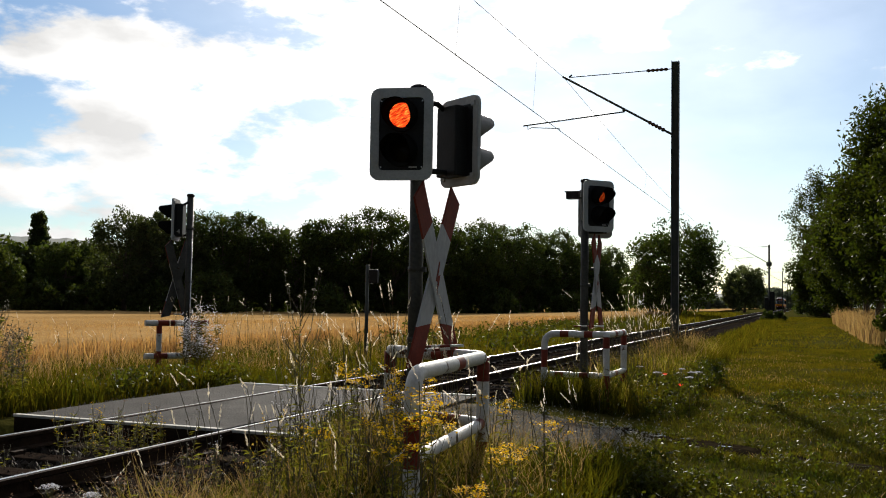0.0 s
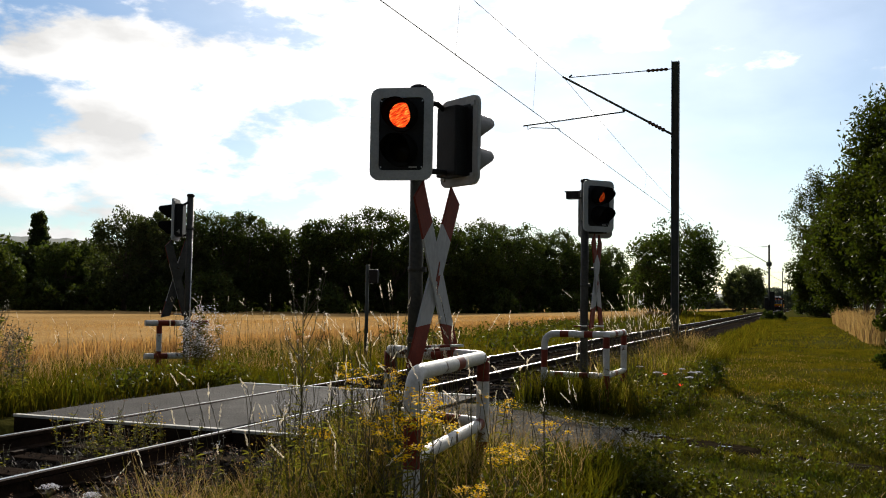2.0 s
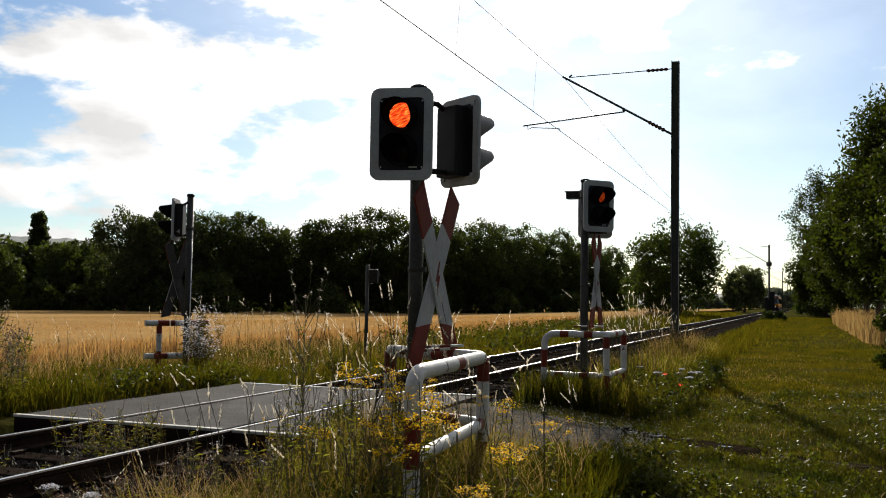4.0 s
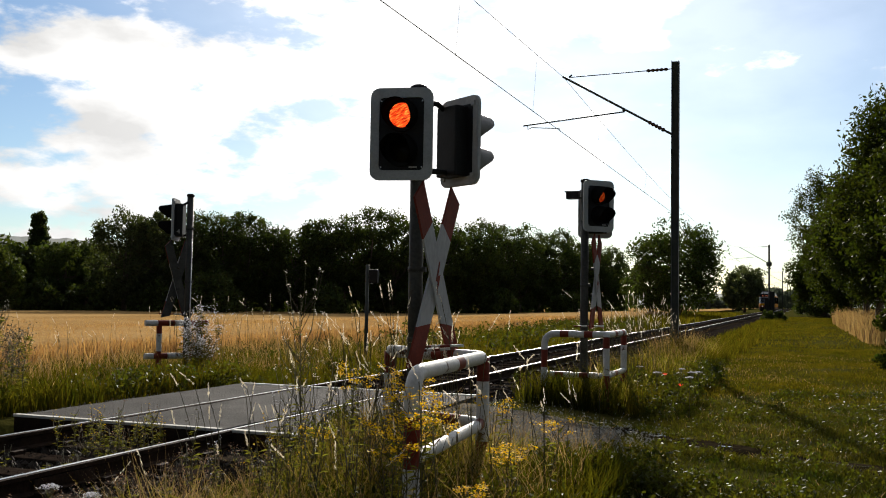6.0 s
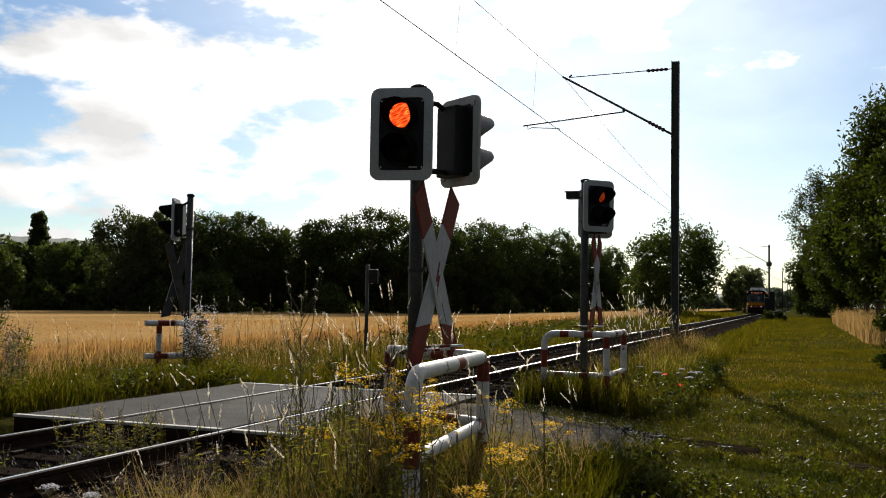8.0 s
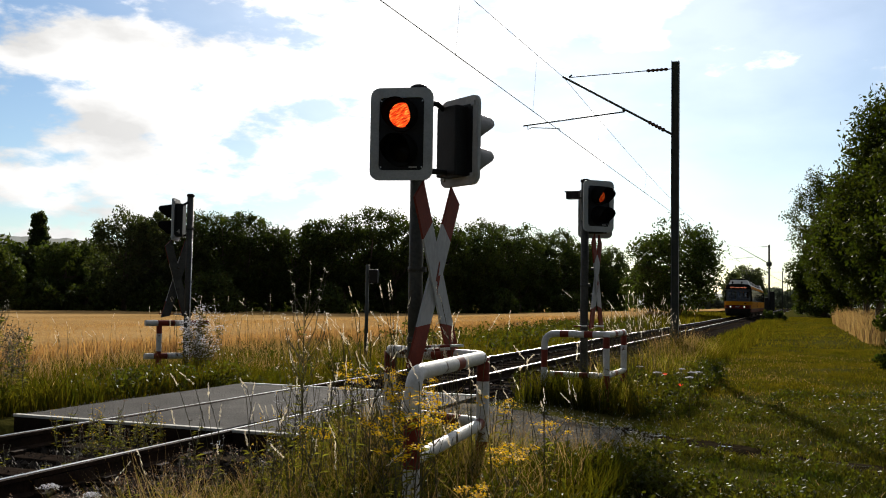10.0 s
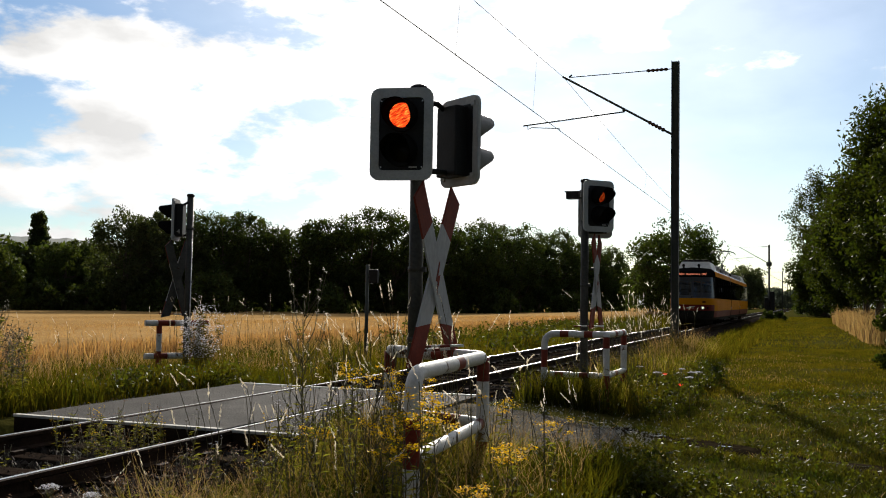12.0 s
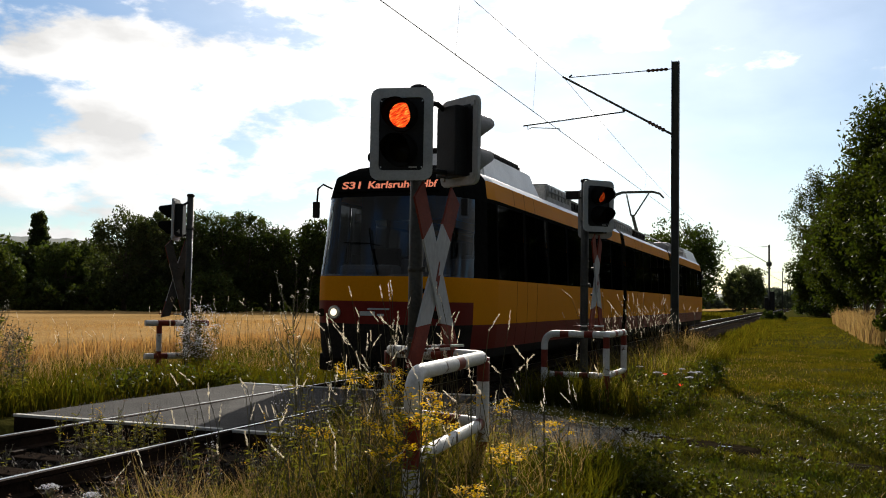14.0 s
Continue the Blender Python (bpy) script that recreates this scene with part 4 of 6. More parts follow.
# (bearing, distance, height, radius, kind)
WOOD_EDGE = [(-500, 118, 7.2, 3.6), (-466, 112, 6.9, 3.0), (-392, 122, 8.5, 3.4), (-368, 128, 8.9, 3.4), (-330, 118, 11.6, 4.2), (-305, 119, 11.8, 4.0), (-280, 121, 12.0, 4.2), (-255, 122, 12.1, 4.0), (-228, 123, 12.4, 4.4), (-205, 124, 12.4, 3.8),
             (-180, 125, 11.3, 3.6), (-152, 125, 11.9, 4.0), (-128, 126, 12.0, 3.8), (-103, 127, 13.0, 4.4), (-78, 128, 13.4, 4.4), (-50, 129, 14.1, 4.4), (-22, 131, 13.3, 4.0), (0, 134, 12.8, 4.2), (24, 138, 13.0, 4.2), (40, 142, 13.4, 4.4),
             (60, 147, 13.4, 4.0), (80, 152, 13.7, 4.4), (100, 157, 13.4, 4.0), (120, 162, 13.4, 4.2), (140, 167, 12.7, 4.0), (158, 172, 12.1, 4.0), (176, 176, 11.4, 3.8)]
for i, (b, dist, h, r) in enumerate(WOOD_EDGE):
    x, y = bearing(b, dist)
    m = M_LEAFGREY if i in (4, 5, 6) else M_LEAFDARK
    make_tree(x, y, h * 1.11, r, 100 + i, m, 0.17, 130, 105, 0.05, label="dense dark broadleaf tree at the edge of the wood", group="trees along the wood edge")
x, y = bearing(-421, 135)
make_tree(x, y, 13.2, 2.1, 77, M_LEAFDARK, 0.20, 420, 60, 0.02, "column", "tall slim dark poplar beyond the field", name="poplar")
for b, dist, h, r in ((-238, 114, 5.8, 3.6), (-300, 116, 4.5, 3.0), (-120, 119, 4.6, 3.0), (-30, 124, 4.4, 3.0), (60, 136, 4.4, 3.0), (-370, 117, 4.5, 3.0), (-420, 116, 4.2, 3.0), (130, 152, 4.4, 3.2)):
    x, y = bearing(b, dist)
    make_tree(x, y, h, r, int(700 + b), M_LEAFDARK, 0.24, 80, 50, 0.02, "bush", "low dark bush in front of the wood", "bush", "bushes at the wood edge", "bush")
# second row, closing the wood behind
rng = np.random.default_rng(9)
cen = []
for b in range(-540, 190, 7):
    x, y = bearing(b, 131 + max(0, b) * 0.25 + rng.uniform(0, 6))
    for z in (0.4, 2.2, 4.2, 6.2):
        cen.append((x + rng.normal(0, 1), y + rng.normal(0, 1), z + rng.normal(0, 0.4)))
v, f = leaf_cloud(rng, np.array(cen), np.full(len(cen), 2.1), 110, 0.42)
tagged(soup("wood", v, f, M_LEAFDARK), "dense dark depth of the wood behind its edge", "wood", kind="stuff")

# trees by the line
x, y = bearing(245, 118)
make_tree(x, y, 11.9, 5.5, 31, M_LEAF, 0.20, 210, 84, 0.05, label="large spreading broadleaf tree beside the railway")
x, y = bearing(216, 124)
make_tree(x, y, 7.2, 3.6, 35, M_LEAF, 0.22, 90, 70, 0.03, label="broadleaf tree beside the railway")
# two trees farther off, with haze in their leaf colour
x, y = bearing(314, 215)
make_tree(x, y, 10.8, 4.4, 33, M_LEAFHAZE, 0.28, 130, 64, 0.04, label="round tree beside the far track, leaves greyed for haze")
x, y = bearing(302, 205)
make_tree(x, y, 8.2, 2.6, 38, M_LEAFHAZE, 0.28, 80, 60, 0.04, label="round tree beside the far track, leaves greyed for haze")
# (bearing, distance, height, radius, seed, leaf, clumps, leaves a clump, bare trunk)
PATH_TREES = [(508, 30, 8.2, 2.6, 41, 0.065, 300, 200, 0.19), (548, 25, 7.2, 2.2, 42, 0.06, 230, 160, 0.18), (394, 150, 22.0, 4.8, 43, 0.17, 110, 100, 0.30), (398, 140, 11.0, 4.9, 44, 0.19, 240, 130, 0.02),
              (424, 100, 12.2, 4.5, 45, 0.14, 280, 140, 0.08), (454, 46, 8.0, 2.5, 46, 0.085, 280, 170, 0.22), (389, 170, 9.8, 3.2, 47, 0.24, 110, 60, 0.05), (412, 110, 12.2, 3.6, 48, 0.16, 220, 120, 0.06), (440, 70, 9.6, 3.2, 49, 0.11, 240, 140, 0.16)]
for b, dist, h, r, sd, lf, cl, pr, th in PATH_TREES:
    x, y = bearing(b, dist)
    make_tree(x, y, h, r, sd, M_LEAFWALNUT, lf, cl, pr, th, label="leafy walnut tree overhanging the grass path", group="trees along the path", name="walnut_tree")
for b, dist, h, r, sd, lf, cl, pr, m in ((338, 93, 1.3, 0.8, 56, 0.07, 40, 60, M_LEAF), (350, 97, 1.1, 0.7, 57, 0.07, 40, 60, M_LEAF), (388, 150, 5.2, 3.0, 51, 0.18, 80, 90, M_LEAFDARK), (402, 135, 5.0, 3.0, 52, 0.18, 80, 90, M_LEAFDARK), (487, 20, 2.9, 0.62, 55, 0.045, 90, 150, M_LEAFWALNUT)):
    x, y = bearing(b, dist)
    make_tree(x, y, h, r, sd, m, lf, cl, pr, 0.01, "bush", "dense leafy bush beside the grass path", "bush", "bushes along the path", "bush")
# distant row where the track ends, haze painted into the leaf colour
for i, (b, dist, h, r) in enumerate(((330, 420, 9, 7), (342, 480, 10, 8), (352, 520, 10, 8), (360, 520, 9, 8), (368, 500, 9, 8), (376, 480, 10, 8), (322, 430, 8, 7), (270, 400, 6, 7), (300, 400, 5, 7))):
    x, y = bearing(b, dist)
    make_tree(x, y, h, r, 300 + i, M_FARLEAF, 0.8, 60, 40, 0.04, label="distant tree with haze in its leaf colour, at the far end of the line", group="distant trees")


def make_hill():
    """A wooded ridge on the horizon, its colour paled for the haze."""
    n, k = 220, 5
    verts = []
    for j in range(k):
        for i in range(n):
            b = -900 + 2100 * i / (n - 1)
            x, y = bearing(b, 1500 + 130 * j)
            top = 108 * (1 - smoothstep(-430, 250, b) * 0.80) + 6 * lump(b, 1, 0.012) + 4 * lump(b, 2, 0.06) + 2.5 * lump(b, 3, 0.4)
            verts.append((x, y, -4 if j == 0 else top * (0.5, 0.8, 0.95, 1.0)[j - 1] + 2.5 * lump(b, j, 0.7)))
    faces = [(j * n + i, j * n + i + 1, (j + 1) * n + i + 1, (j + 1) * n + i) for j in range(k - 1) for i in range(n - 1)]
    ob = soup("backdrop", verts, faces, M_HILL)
    tagged(ob, "low wooded hills, distance haze put into their colour", "hills", kind="structure")


make_hill()


# ---- tram-train ----
# The train's own space: its nose at y = 0, its tail at y = 36.6, rail heads at z = 0.
TRAIN_LEN = 36.6
LEVELS = [(0.36, 1.22), (0.50, 1.27), (0.87, 1.315), (1.20, 1.325), (1.50, 1.325), (1.56, 1.32), (2.74, 1.27), (2.80, 1.265), (3.08, 1.22), (3.18, 1.12), (3.26, 0.95), (3.32, 0.0)]
NOSE = [(1.0, 1.7), (0.975, 1.25), (0.92, 0.80), (0.84, 0.40), (0.73, 0.14), (0.60, 0.02), (0.32, -0.03), (0.0, -0.05)]


def rake(z):
    return 0.0 if z < 1.5 else 0.27 * (z - 1.5) / 1.24 if z < 2.74 else 0.27 + 0.14 * (z - 2.74) / 0.34 if z < 3.1 else 0.41 + 2.2 * (z - 3.08)


def nose_point(i, k, flip):
    """Level i, station k: -7 to 7 round the nose."""
    z, hw = LEVELS[i]
    u, s = NOSE[len(NOSE) - 1 - abs(k)]
    y = s + rake(z) * (1 - s / 1.7)
    x = math.copysign(u * hw, k) if k else 0.0
    return (x, TRAIN_LEN - y, z) if flip else (x, y, z)


def nose_patch(bm, i0, i1, k0, k1, flip, slot=0, grow=0.0):
    for i in range(i0, i1):
        for k in range(k0, k1):
            q = [nose_point(i, k, flip), nose_point(i, k + 1, flip), nose_point(i + 1, k + 1, flip), nose_point(i + 1, k, flip)]
            if i + 1 == len(LEVELS) - 1:
                q = q[:2] + [(0, (q[2][1] + q[3][1]) / 2, LEVELS[-1][0])]
            if grow:
                q = [(x * (1 + grow), y + (grow if flip else -grow), z) for x, y, z in q]
            if flip:
                q = q[::-1]
            f = bm.faces.new([bm.verts.new(p) for p in q])
            f.material_index = slot
            f.smooth = True


def welded(bm):
    bmesh.ops.remove_doubles(bm, verts=bm.verts, dist=0.002)
    return bm


def make_cab(train, flip):
    bm = bmesh.new()
    N = 7
    # bumper and skirt, red belt, yellow belt
    nose_patch(bm, 0, 1, -N, N, flip, 2)
    nose_patch(bm, 1, 2, -5, 5, flip, 2)
    nose_patch(bm, 2, 3, -5, 5, flip, 1)
    for k0, k1 in ((-N, -5), (5, N)):
        nose_patch(bm, 1, 2, k0, k1, flip, 1)
        nose_patch(bm, 2, 3, k0, k1, flip, 0)
    nose_patch(bm, 3, 5, -N, N, flip, 0)
    for k0, k1 in ((-N, -N + 1), (N - 1, N)):
        nose_patch(bm, 7, 8, k0, k1, flip, 0)
    nose_patch(bm, 7, 8, -N + 1, N - 1, flip, 3)
    nose_patch(bm, 8, 11, -N + 1, N - 1, flip, 3)
    nose_patch(bm, 8, 11, -N, -N + 1, flip, 4)
    nose_patch(bm, 8, 11, N - 1, N, flip, 4)
    # window frame: pillars and rails
    nose_patch(bm, 5, 7, -6, -5, flip, 3)
    nose_patch(bm, 5, 7, 5, 6, flip, 3)
    nose_patch(bm, 6, 7, -N, N, flip, 3)
    cab = part("cab_shell", welded(bm), [M_YELLOW, M_TRAINRED, M_UNDER, M_SEAL, M_ROOF], train, "yellow cab front with a dark red bumper belt")
    bm = bmesh.new()
    nose_patch(bm, 5, 6, -5, 5, flip)
    part("windscreen", welded(bm), M_SCREEN, cab, "large raked windscreen")
    for k0, k1 in ((-N, -6), (6, N)):
        bm = bmesh.new()
        nose_patch(bm, 5, 6, k0, k1, flip)
        part("cab_side_window", bm, M_GLASS, cab)
    q = lambda x, y, z: (x, TRAIN_LEN - y if flip else y, z)
    for sx in (-1, 1):
        bm = bmesh.new()
        lit = M_HEADLIGHT if not flip else M_TRAINRED
        tube(bm, [q(sx * 0.645, 0.10, 1.03), q(sx * 0.645, -0.03, 1.03), q(sx * 0.645, -0.05, 1.03)], [0.11, 0.10, 0.085], 18)
        part("headlamp_ring", bm, M_CHROME, cab)
        bm = bmesh.new()
        tube(bm, [q(sx * 0.645, -0.045, 1.03), q(sx * 0.645, -0.06, 1.03)], [0.058, 0.042], 18)
        part("headlight", bm, lit, cab, "round lit headlight")
        bm = bmesh.new()
        tube(bm, [q(sx * 0.90, 0.22, 1.02), q(sx * 0.90, 0.06, 1.02)], 0.06, 14)
        part("tail_light", bm, M_DARKLENS, cab)
        # mirror on a bent arm
        bm = bmesh.new()
        tube(bm, [q(sx * 1.05, 0.62, 2.92), q(sx * 1.12, 0.45, 2.97), q(sx * 1.18, 0.40, 2.90), q(sx * 1.20, 0.40, 2.60)], 0.014, 8)
        part("mirror_arm", bm, M_SEAL, cab)
        bm = bmesh.new()
        box(bm, q(sx * 1.20 - 0.05, 0.36, 2.45) if not flip else q(sx * 1.20 - 0.05, 0.43, 2.45), q(sx * 1.20 + 0.05, 0.43, 2.70) if not flip else q(sx * 1.20 + 0.05, 0.36, 2.70), 0.02)
        part("mirror", bm, M_BLACK, cab)
    if flip:
        return
    # wiper, destination sign, marks
    bm = bmesh.new()
    tube(bm, [(0.05, -0.06, 1.58), (-0.10, 0.03, 2.0), (-0.16, 0.08, 2.26)], 0.012, 6)
    tube(bm, [(-0.55, 0.06, 2.05), (-0.16, 0.06, 2.04), (0.05, 0.06, 2.0)], 0.008, 6)
    part("wiper", bm, M_SEAL, cab)
    bm = bmesh.new()
    box(bm, (-0.80, 0.50, 2.79), (0.86, 0.56, 3.05), 0.01, None)
    bmesh.ops.transform(bm, matrix=Matrix.Translation((0, 0.33, 2.92)) @ Matrix.Rotation(radians(-22), 4, "X") @ Matrix.Translation((0, -0.56, -2.92)), verts=bm.verts)
    part("sign_case", bm, M_SEAL, cab)
    for text, x, w in (("S31", -0.70, 0.30), ("Karlsruhe", -0.28, 0.76), ("Hbf", 0.56, 0.26)):
        cu = bpy.data.curves.new("lettering", "FONT")
        cu.body, cu.size, cu.extrude, cu.offset = text, 0.165, 0.002, 0.004
        tmp = new("lettering", cu)
        bpy.context.view_layer.update()
        me = bpy.data.meshes.new_from_object(tmp.evaluated_get(bpy.context.evaluated_depsgraph_get()))
        bpy.data.objects.remove(tmp)
        me.materials.clear()
        me.materials.append(M_LED)
        ob = new("destination_text", me)
        ob.parent = cab
        ex = max(v.co.x for v in me.vertices)
        ob.matrix_basis = Matrix.Translation((x, 0.245, 2.865)) @ Matrix.Rotation(radians(90 - 22), 4, "X") @ Matrix.Diagonal((w / ex, 1, 1, 1))
    bm = bmesh.new()
    for lo, hi in (((-0.22, -0.062, 0.99), (0.02, -0.052, 1.05)), ((0.05, -0.062, 0.99), (0.16, -0.052, 1.02)), ((-0.10, -0.062, 1.075), (0.24, -0.052, 1.10))):
        box(bm, lo, hi, 0.004)
    part("emblem", bm, M_RIM, cab, "pale emblem bars")
    bm = bmesh.new()
    box(bm, (0.62, -0.03, 1.32), (0.80, -0.012, 1.39), 0.003, None)
    part("number_bar", bm, M_SEAL, cab)
    # coupler and step below the nose
    bm = bmesh.new()
    box(bm, (-0.22, -0.02, 0.42), (0.22, 0.5, 0.62), 0.03)
    box(bm, (-0.10, -0.16, 0.46), (0.10, 0.0, 0.58), 0.02)
    part("coupler", bm, M_UNDER, cab)
    bm = bmesh.new()
    box(bm, (-1.15, 0.5, 0.14), (1.15, 0.62, 0.40), 0.03)
    part("rail_guard", bm, M_UNDER, cab)
    # cab interior
    bm = bmesh.new()
    box(bm, (-1.05, 0.28, 1.30), (1.05, 0.85, 1.60), 0.08)
    box(bm, (-0.75, 0.30, 1.56), (0.1, 0.75, 1.74), 0.07)
    part("dashboard", bm, M_CAB, cab)
    bm = bmesh.new()
    for lo, hi in (((-1.2, 2.0, 1.0), (-0.95, 2.06, 3.0)), ((0.95, 2.0, 1.0), (1.2, 2.06, 3.0)), ((-0.95, 2.0, 1.0), (0.95, 2.06, 1.9)), ((-0.95, 2.0, 2.55), (0.95, 2.06, 3.0)), ((-0.2, 2.0, 1.9), (-0.05, 2.06, 2.55)), ((0.32, 2.0, 1.9), (0.42, 2.06, 2.55))):
        box(bm, lo, hi, 0.01)
    part("bulkhead", bm, M_CAB, cab)
    bm = bmesh.new()
    box(bm, (-0.75, 1.45, 1.35), (-0.25, 1.58, 2.05), 0.06)
    box(bm, (-0.75, 1.1, 1.25), (-0.25, 1.58, 1.38), 0.05)
    part("driver_seat", bm, M_UNDER, cab)


def ring_strip(bm, i0, i1, y0, y1, slot, side, grow=0.0):
    (z0, w0), (z1, w1) = LEVELS[i0], LEVELS[i1]
    q = [(side * (w0 + grow), y0, z0), (side * (w0 + grow), y1, z0), (side * (w1 + grow), y1, z1), (side * (w1 + grow), y0, z1)]
    f = bm.faces.new([bm.verts.new(p) for p in (q if side > 0 else q[::-1])])
    f.material_index = slot


def make_section(train, y0, y1, doors):
    """One body section: belts, panes with pillars, doors and roof."""
    bm = bmesh.new()
    for side in (-1, 1):
        for i in range(len(LEVELS) - 1):
            if i in (5,):
                continue
            slot = 2 if i < 1 else 1 if i < 2 else 0 if i < 5 else 3 if i == 6 else 0 if i < 8 else 4
            if i == len(LEVELS) - 2:
                z0, w0 = LEVELS[i]
                f = bm.faces.new([bm.verts.new(p) for p in ((side * w0, y0, z0), (side * w0, y1, z0), (0, y1, 3.32), (0, y0, 3.32))])
                f.material_index = 4
            else:
                ring_strip(bm, i, i + 1, y0, y1, slot, side)
    # floor, ceiling
    for z in (0.98, 2.95):
        f = bm.faces.new([bm.verts.new(p) for p in ((-1.2, y0, z), (1.2, y0, z), (1.2, y1, z), (-1.2, y1, z))])
        f.material_index = 5
    body = part("body_section", welded(bm), [M_YELLOW, M_TRAINRED, M_UNDER, M_SEAL, M_ROOF, M_CAB], train, "yellow body section with dark red skirt and pale roof edge")
    # panes with dark pillars
    n = max(2, round((y1 - y0) / 1.55))
    step = (y1 - y0) / n
    for side in (-1, 1):
        for j in range(n + 1):
            bm = bmesh.new()
            a = y0 + j * step
            ring_strip(bm, 5, 6, max(y0, a - 0.07), min(y1, a + 0.07), 0, side)
            part("window_pillar", bm, M_SEAL, body)
        for j in range(n):
            a = y0 + j * step + 0.07
            bm = bmesh.new()
            ring_strip(bm, 5, 6, a, a + step - 0.14, 0, side, -0.006)
            part("window_pane", bm, M_GLASS, body)
    for d in doors:
        for side in (-1, 1):
            for lo, hi in ((d - 0.66, d - 0.645), (d - 0.008, d + 0.008), (d + 0.645, d + 0.66)):
                bm = bmesh.new()
                for i in range(1, 8):
                    ring_strip(bm, i, i + 1, lo, hi, 0, side, 0.004)
                part("door_seam", welded(bm), M_SEAL, body)
    # seats, seen dimly through the glass
    bm = bmesh.new()
    y = y0 + 0.8
    while y < y1 - 0.6:
        for x in (-0.85, 0.85):
            box(bm, (x - 0.4, y, 1.35), (x + 0.4, y + 0.10, 1.98), 0.03)
            box(bm, (x - 0.4, y - 0.42, 1.32), (x + 0.4, y + 0.05, 1.42), 0.03)
        y += 1.6
    tagged(part("seats", bm, M_UNDER, body), kind="stuff")


def make_roof_gear(train):
    def fairing(y0, y1, hw, z1, slope, m, label):
        bm = bmesh.new()
        vs = []
        for y, z in ((y0, 3.16), (y0 + slope, z1), (y1 - slope * 0.4, z1), (y1, 3.16)):
            w = hw if z < 3.3 else hw - 0.22
            vs.append([bm.verts.new(p) for p in ((-w, y, z), (w, y, z))])
        bm.faces.new((vs[0][0], vs[0][1], vs[1][1], vs[1][0]))
        bm.faces.new((vs[1][0], vs[1][1], vs[2][1], vs[2][0]))
        bm.faces.new((vs[2][0], vs[2][1], vs[3][1], vs[3][0]))
        for k in (0, 1):
            bm.faces.new([v[k] for v in vs])
        bmesh.ops.recalc_face_normals(bm, faces=bm.faces)
        es = list(bm.edges)
        bmesh.ops.bevel(bm, geom=es, offset=0.03, segments=2, affect="EDGES")
        part("roof_fairing", bm, m, train, label)

    fairing(1.9, 5.6, 1.0, 3.70, 0.5, M_ROOF, "pale sloping roof fairing")
    fairing(31.0, 35.6, 1.05, 3.72, 0.4, M_ROOF, "pale sloping roof fairing")
    for y0, y1, hw, z1, m in ((2.5, 4.9, 0.72, 3.82, M_UNDER), (6.1, 8.4, 0.95, 3.62, M_ROOFBOX), (8.7, 10.4, 0.85, 3.55, M_UNDER), (10.7, 12.8, 0.95, 3.60, M_ROOFBOX), (14.2, 17.0, 0.9, 3.58, M_ROOFBOX), (17.3, 19.6, 0.9, 3.52, M_UNDER), (25.2, 27.4, 0.95, 3.60, M_ROOFBOX), (27.7, 30.2, 0.95, 3.62, M_ROOFBOX)):
        bm = bmesh.new()
        box(bm, (-hw, y0, 3.2), (hw, y1, z1), 0.05)
        n = int((y1 - y0) / 0.3)
        for j in range(n):
            for s in (-1, 1):
                box(bm, (s * hw - 0.02, y0 + 0.1 + j * 0.3, 3.36), (s * hw + 0.02, y0 + 0.28 + j * 0.3, z1 - 0.06), 0.008)
        part("roof_box", bm, m, train, "louvred grey roof equipment box")
    bm = bmesh.new()
    for s in (-1, 1):
        tube(bm, [(s * 1.0, 6.0, 3.45), (s * 1.0, 31, 3.45)], 0.018, 6)
    part("roof_conduits", bm, M_ROOFBOX, train)
    for x in (-0.5, 0.35):
        bm = bmesh.new()
        tube(bm, [(x, 0.95, 3.25), (x, 0.95, 3.40)], [0.05, 0.06], 12)
        tube(bm, [(x, 0.88, 3.43), (x, 1.12, 3.43)], [0.085, 0.05], 14)
        part("horn", bm, M_BLACK, train)
    # pantograph
    bm = bmesh.new()
    for s in (-1, 1):
        tube(bm, [(s * 0.5, 21.9, 3.5), (s * 0.5, 24.6, 3.5)], 0.03, 8)
        for y in (22.1, 24.4):
            tube(bm, [(s * 0.5, y, 3.2), (s * 0.5, y, 3.5)], 0.05, 8)
    for y in (22.0, 24.5):
        tube(bm, [(-0.5, y, 3.5), (0.5, y, 3.5)], 0.03, 8)
    panto = part("pantograph", bm, M_MAST, train, "raised dark pantograph")
    bm = bmesh.new()
    tube(bm, [(0, 24.2, 3.55), (0, 22.6, 4.42)], [0.075, 0.055], 8)
    part("lower_arm", bm, M_MAST, panto)
    bm = bmesh.new()
    for s in (-1, 1):
        tube(bm, [(s * 0.06, 22.6, 4.42), (s * 0.42, 23.7, 5.36)], 0.03, 6)
    part("upper_arm", bm, M_MAST, panto)
    bm = bmesh.new()
    for y in (23.55, 23.85):
        tube(bm, [(-0.95, y, 5.18), (-0.82, y, 5.33), (-0.55, y, 5.41), (0.55, y, 5.41), (0.82, y, 5.33), (0.95, y, 5.18)], 0.032, 8)
    part("collector_head", bm, M_MAST, panto)


def make_bogie(train, y):
    bm = bmesh.new()
    box(bm, (-0.95, y - 1.35, 0.36), (0.95, y + 1.35, 0.60), 0.05)
    b = part("bogie", bm, M_UNDER, train)
    for dy in (-0.95, 0.95):
        for sx in (-1, 1):
            bm = bmesh.new()
            tube(bm, [(sx * 0.69, y + dy, 0.37), (sx * 0.80, y + dy, 0.37)], 0.368, 24)
            part("wheel", bm, M_RUST, b)


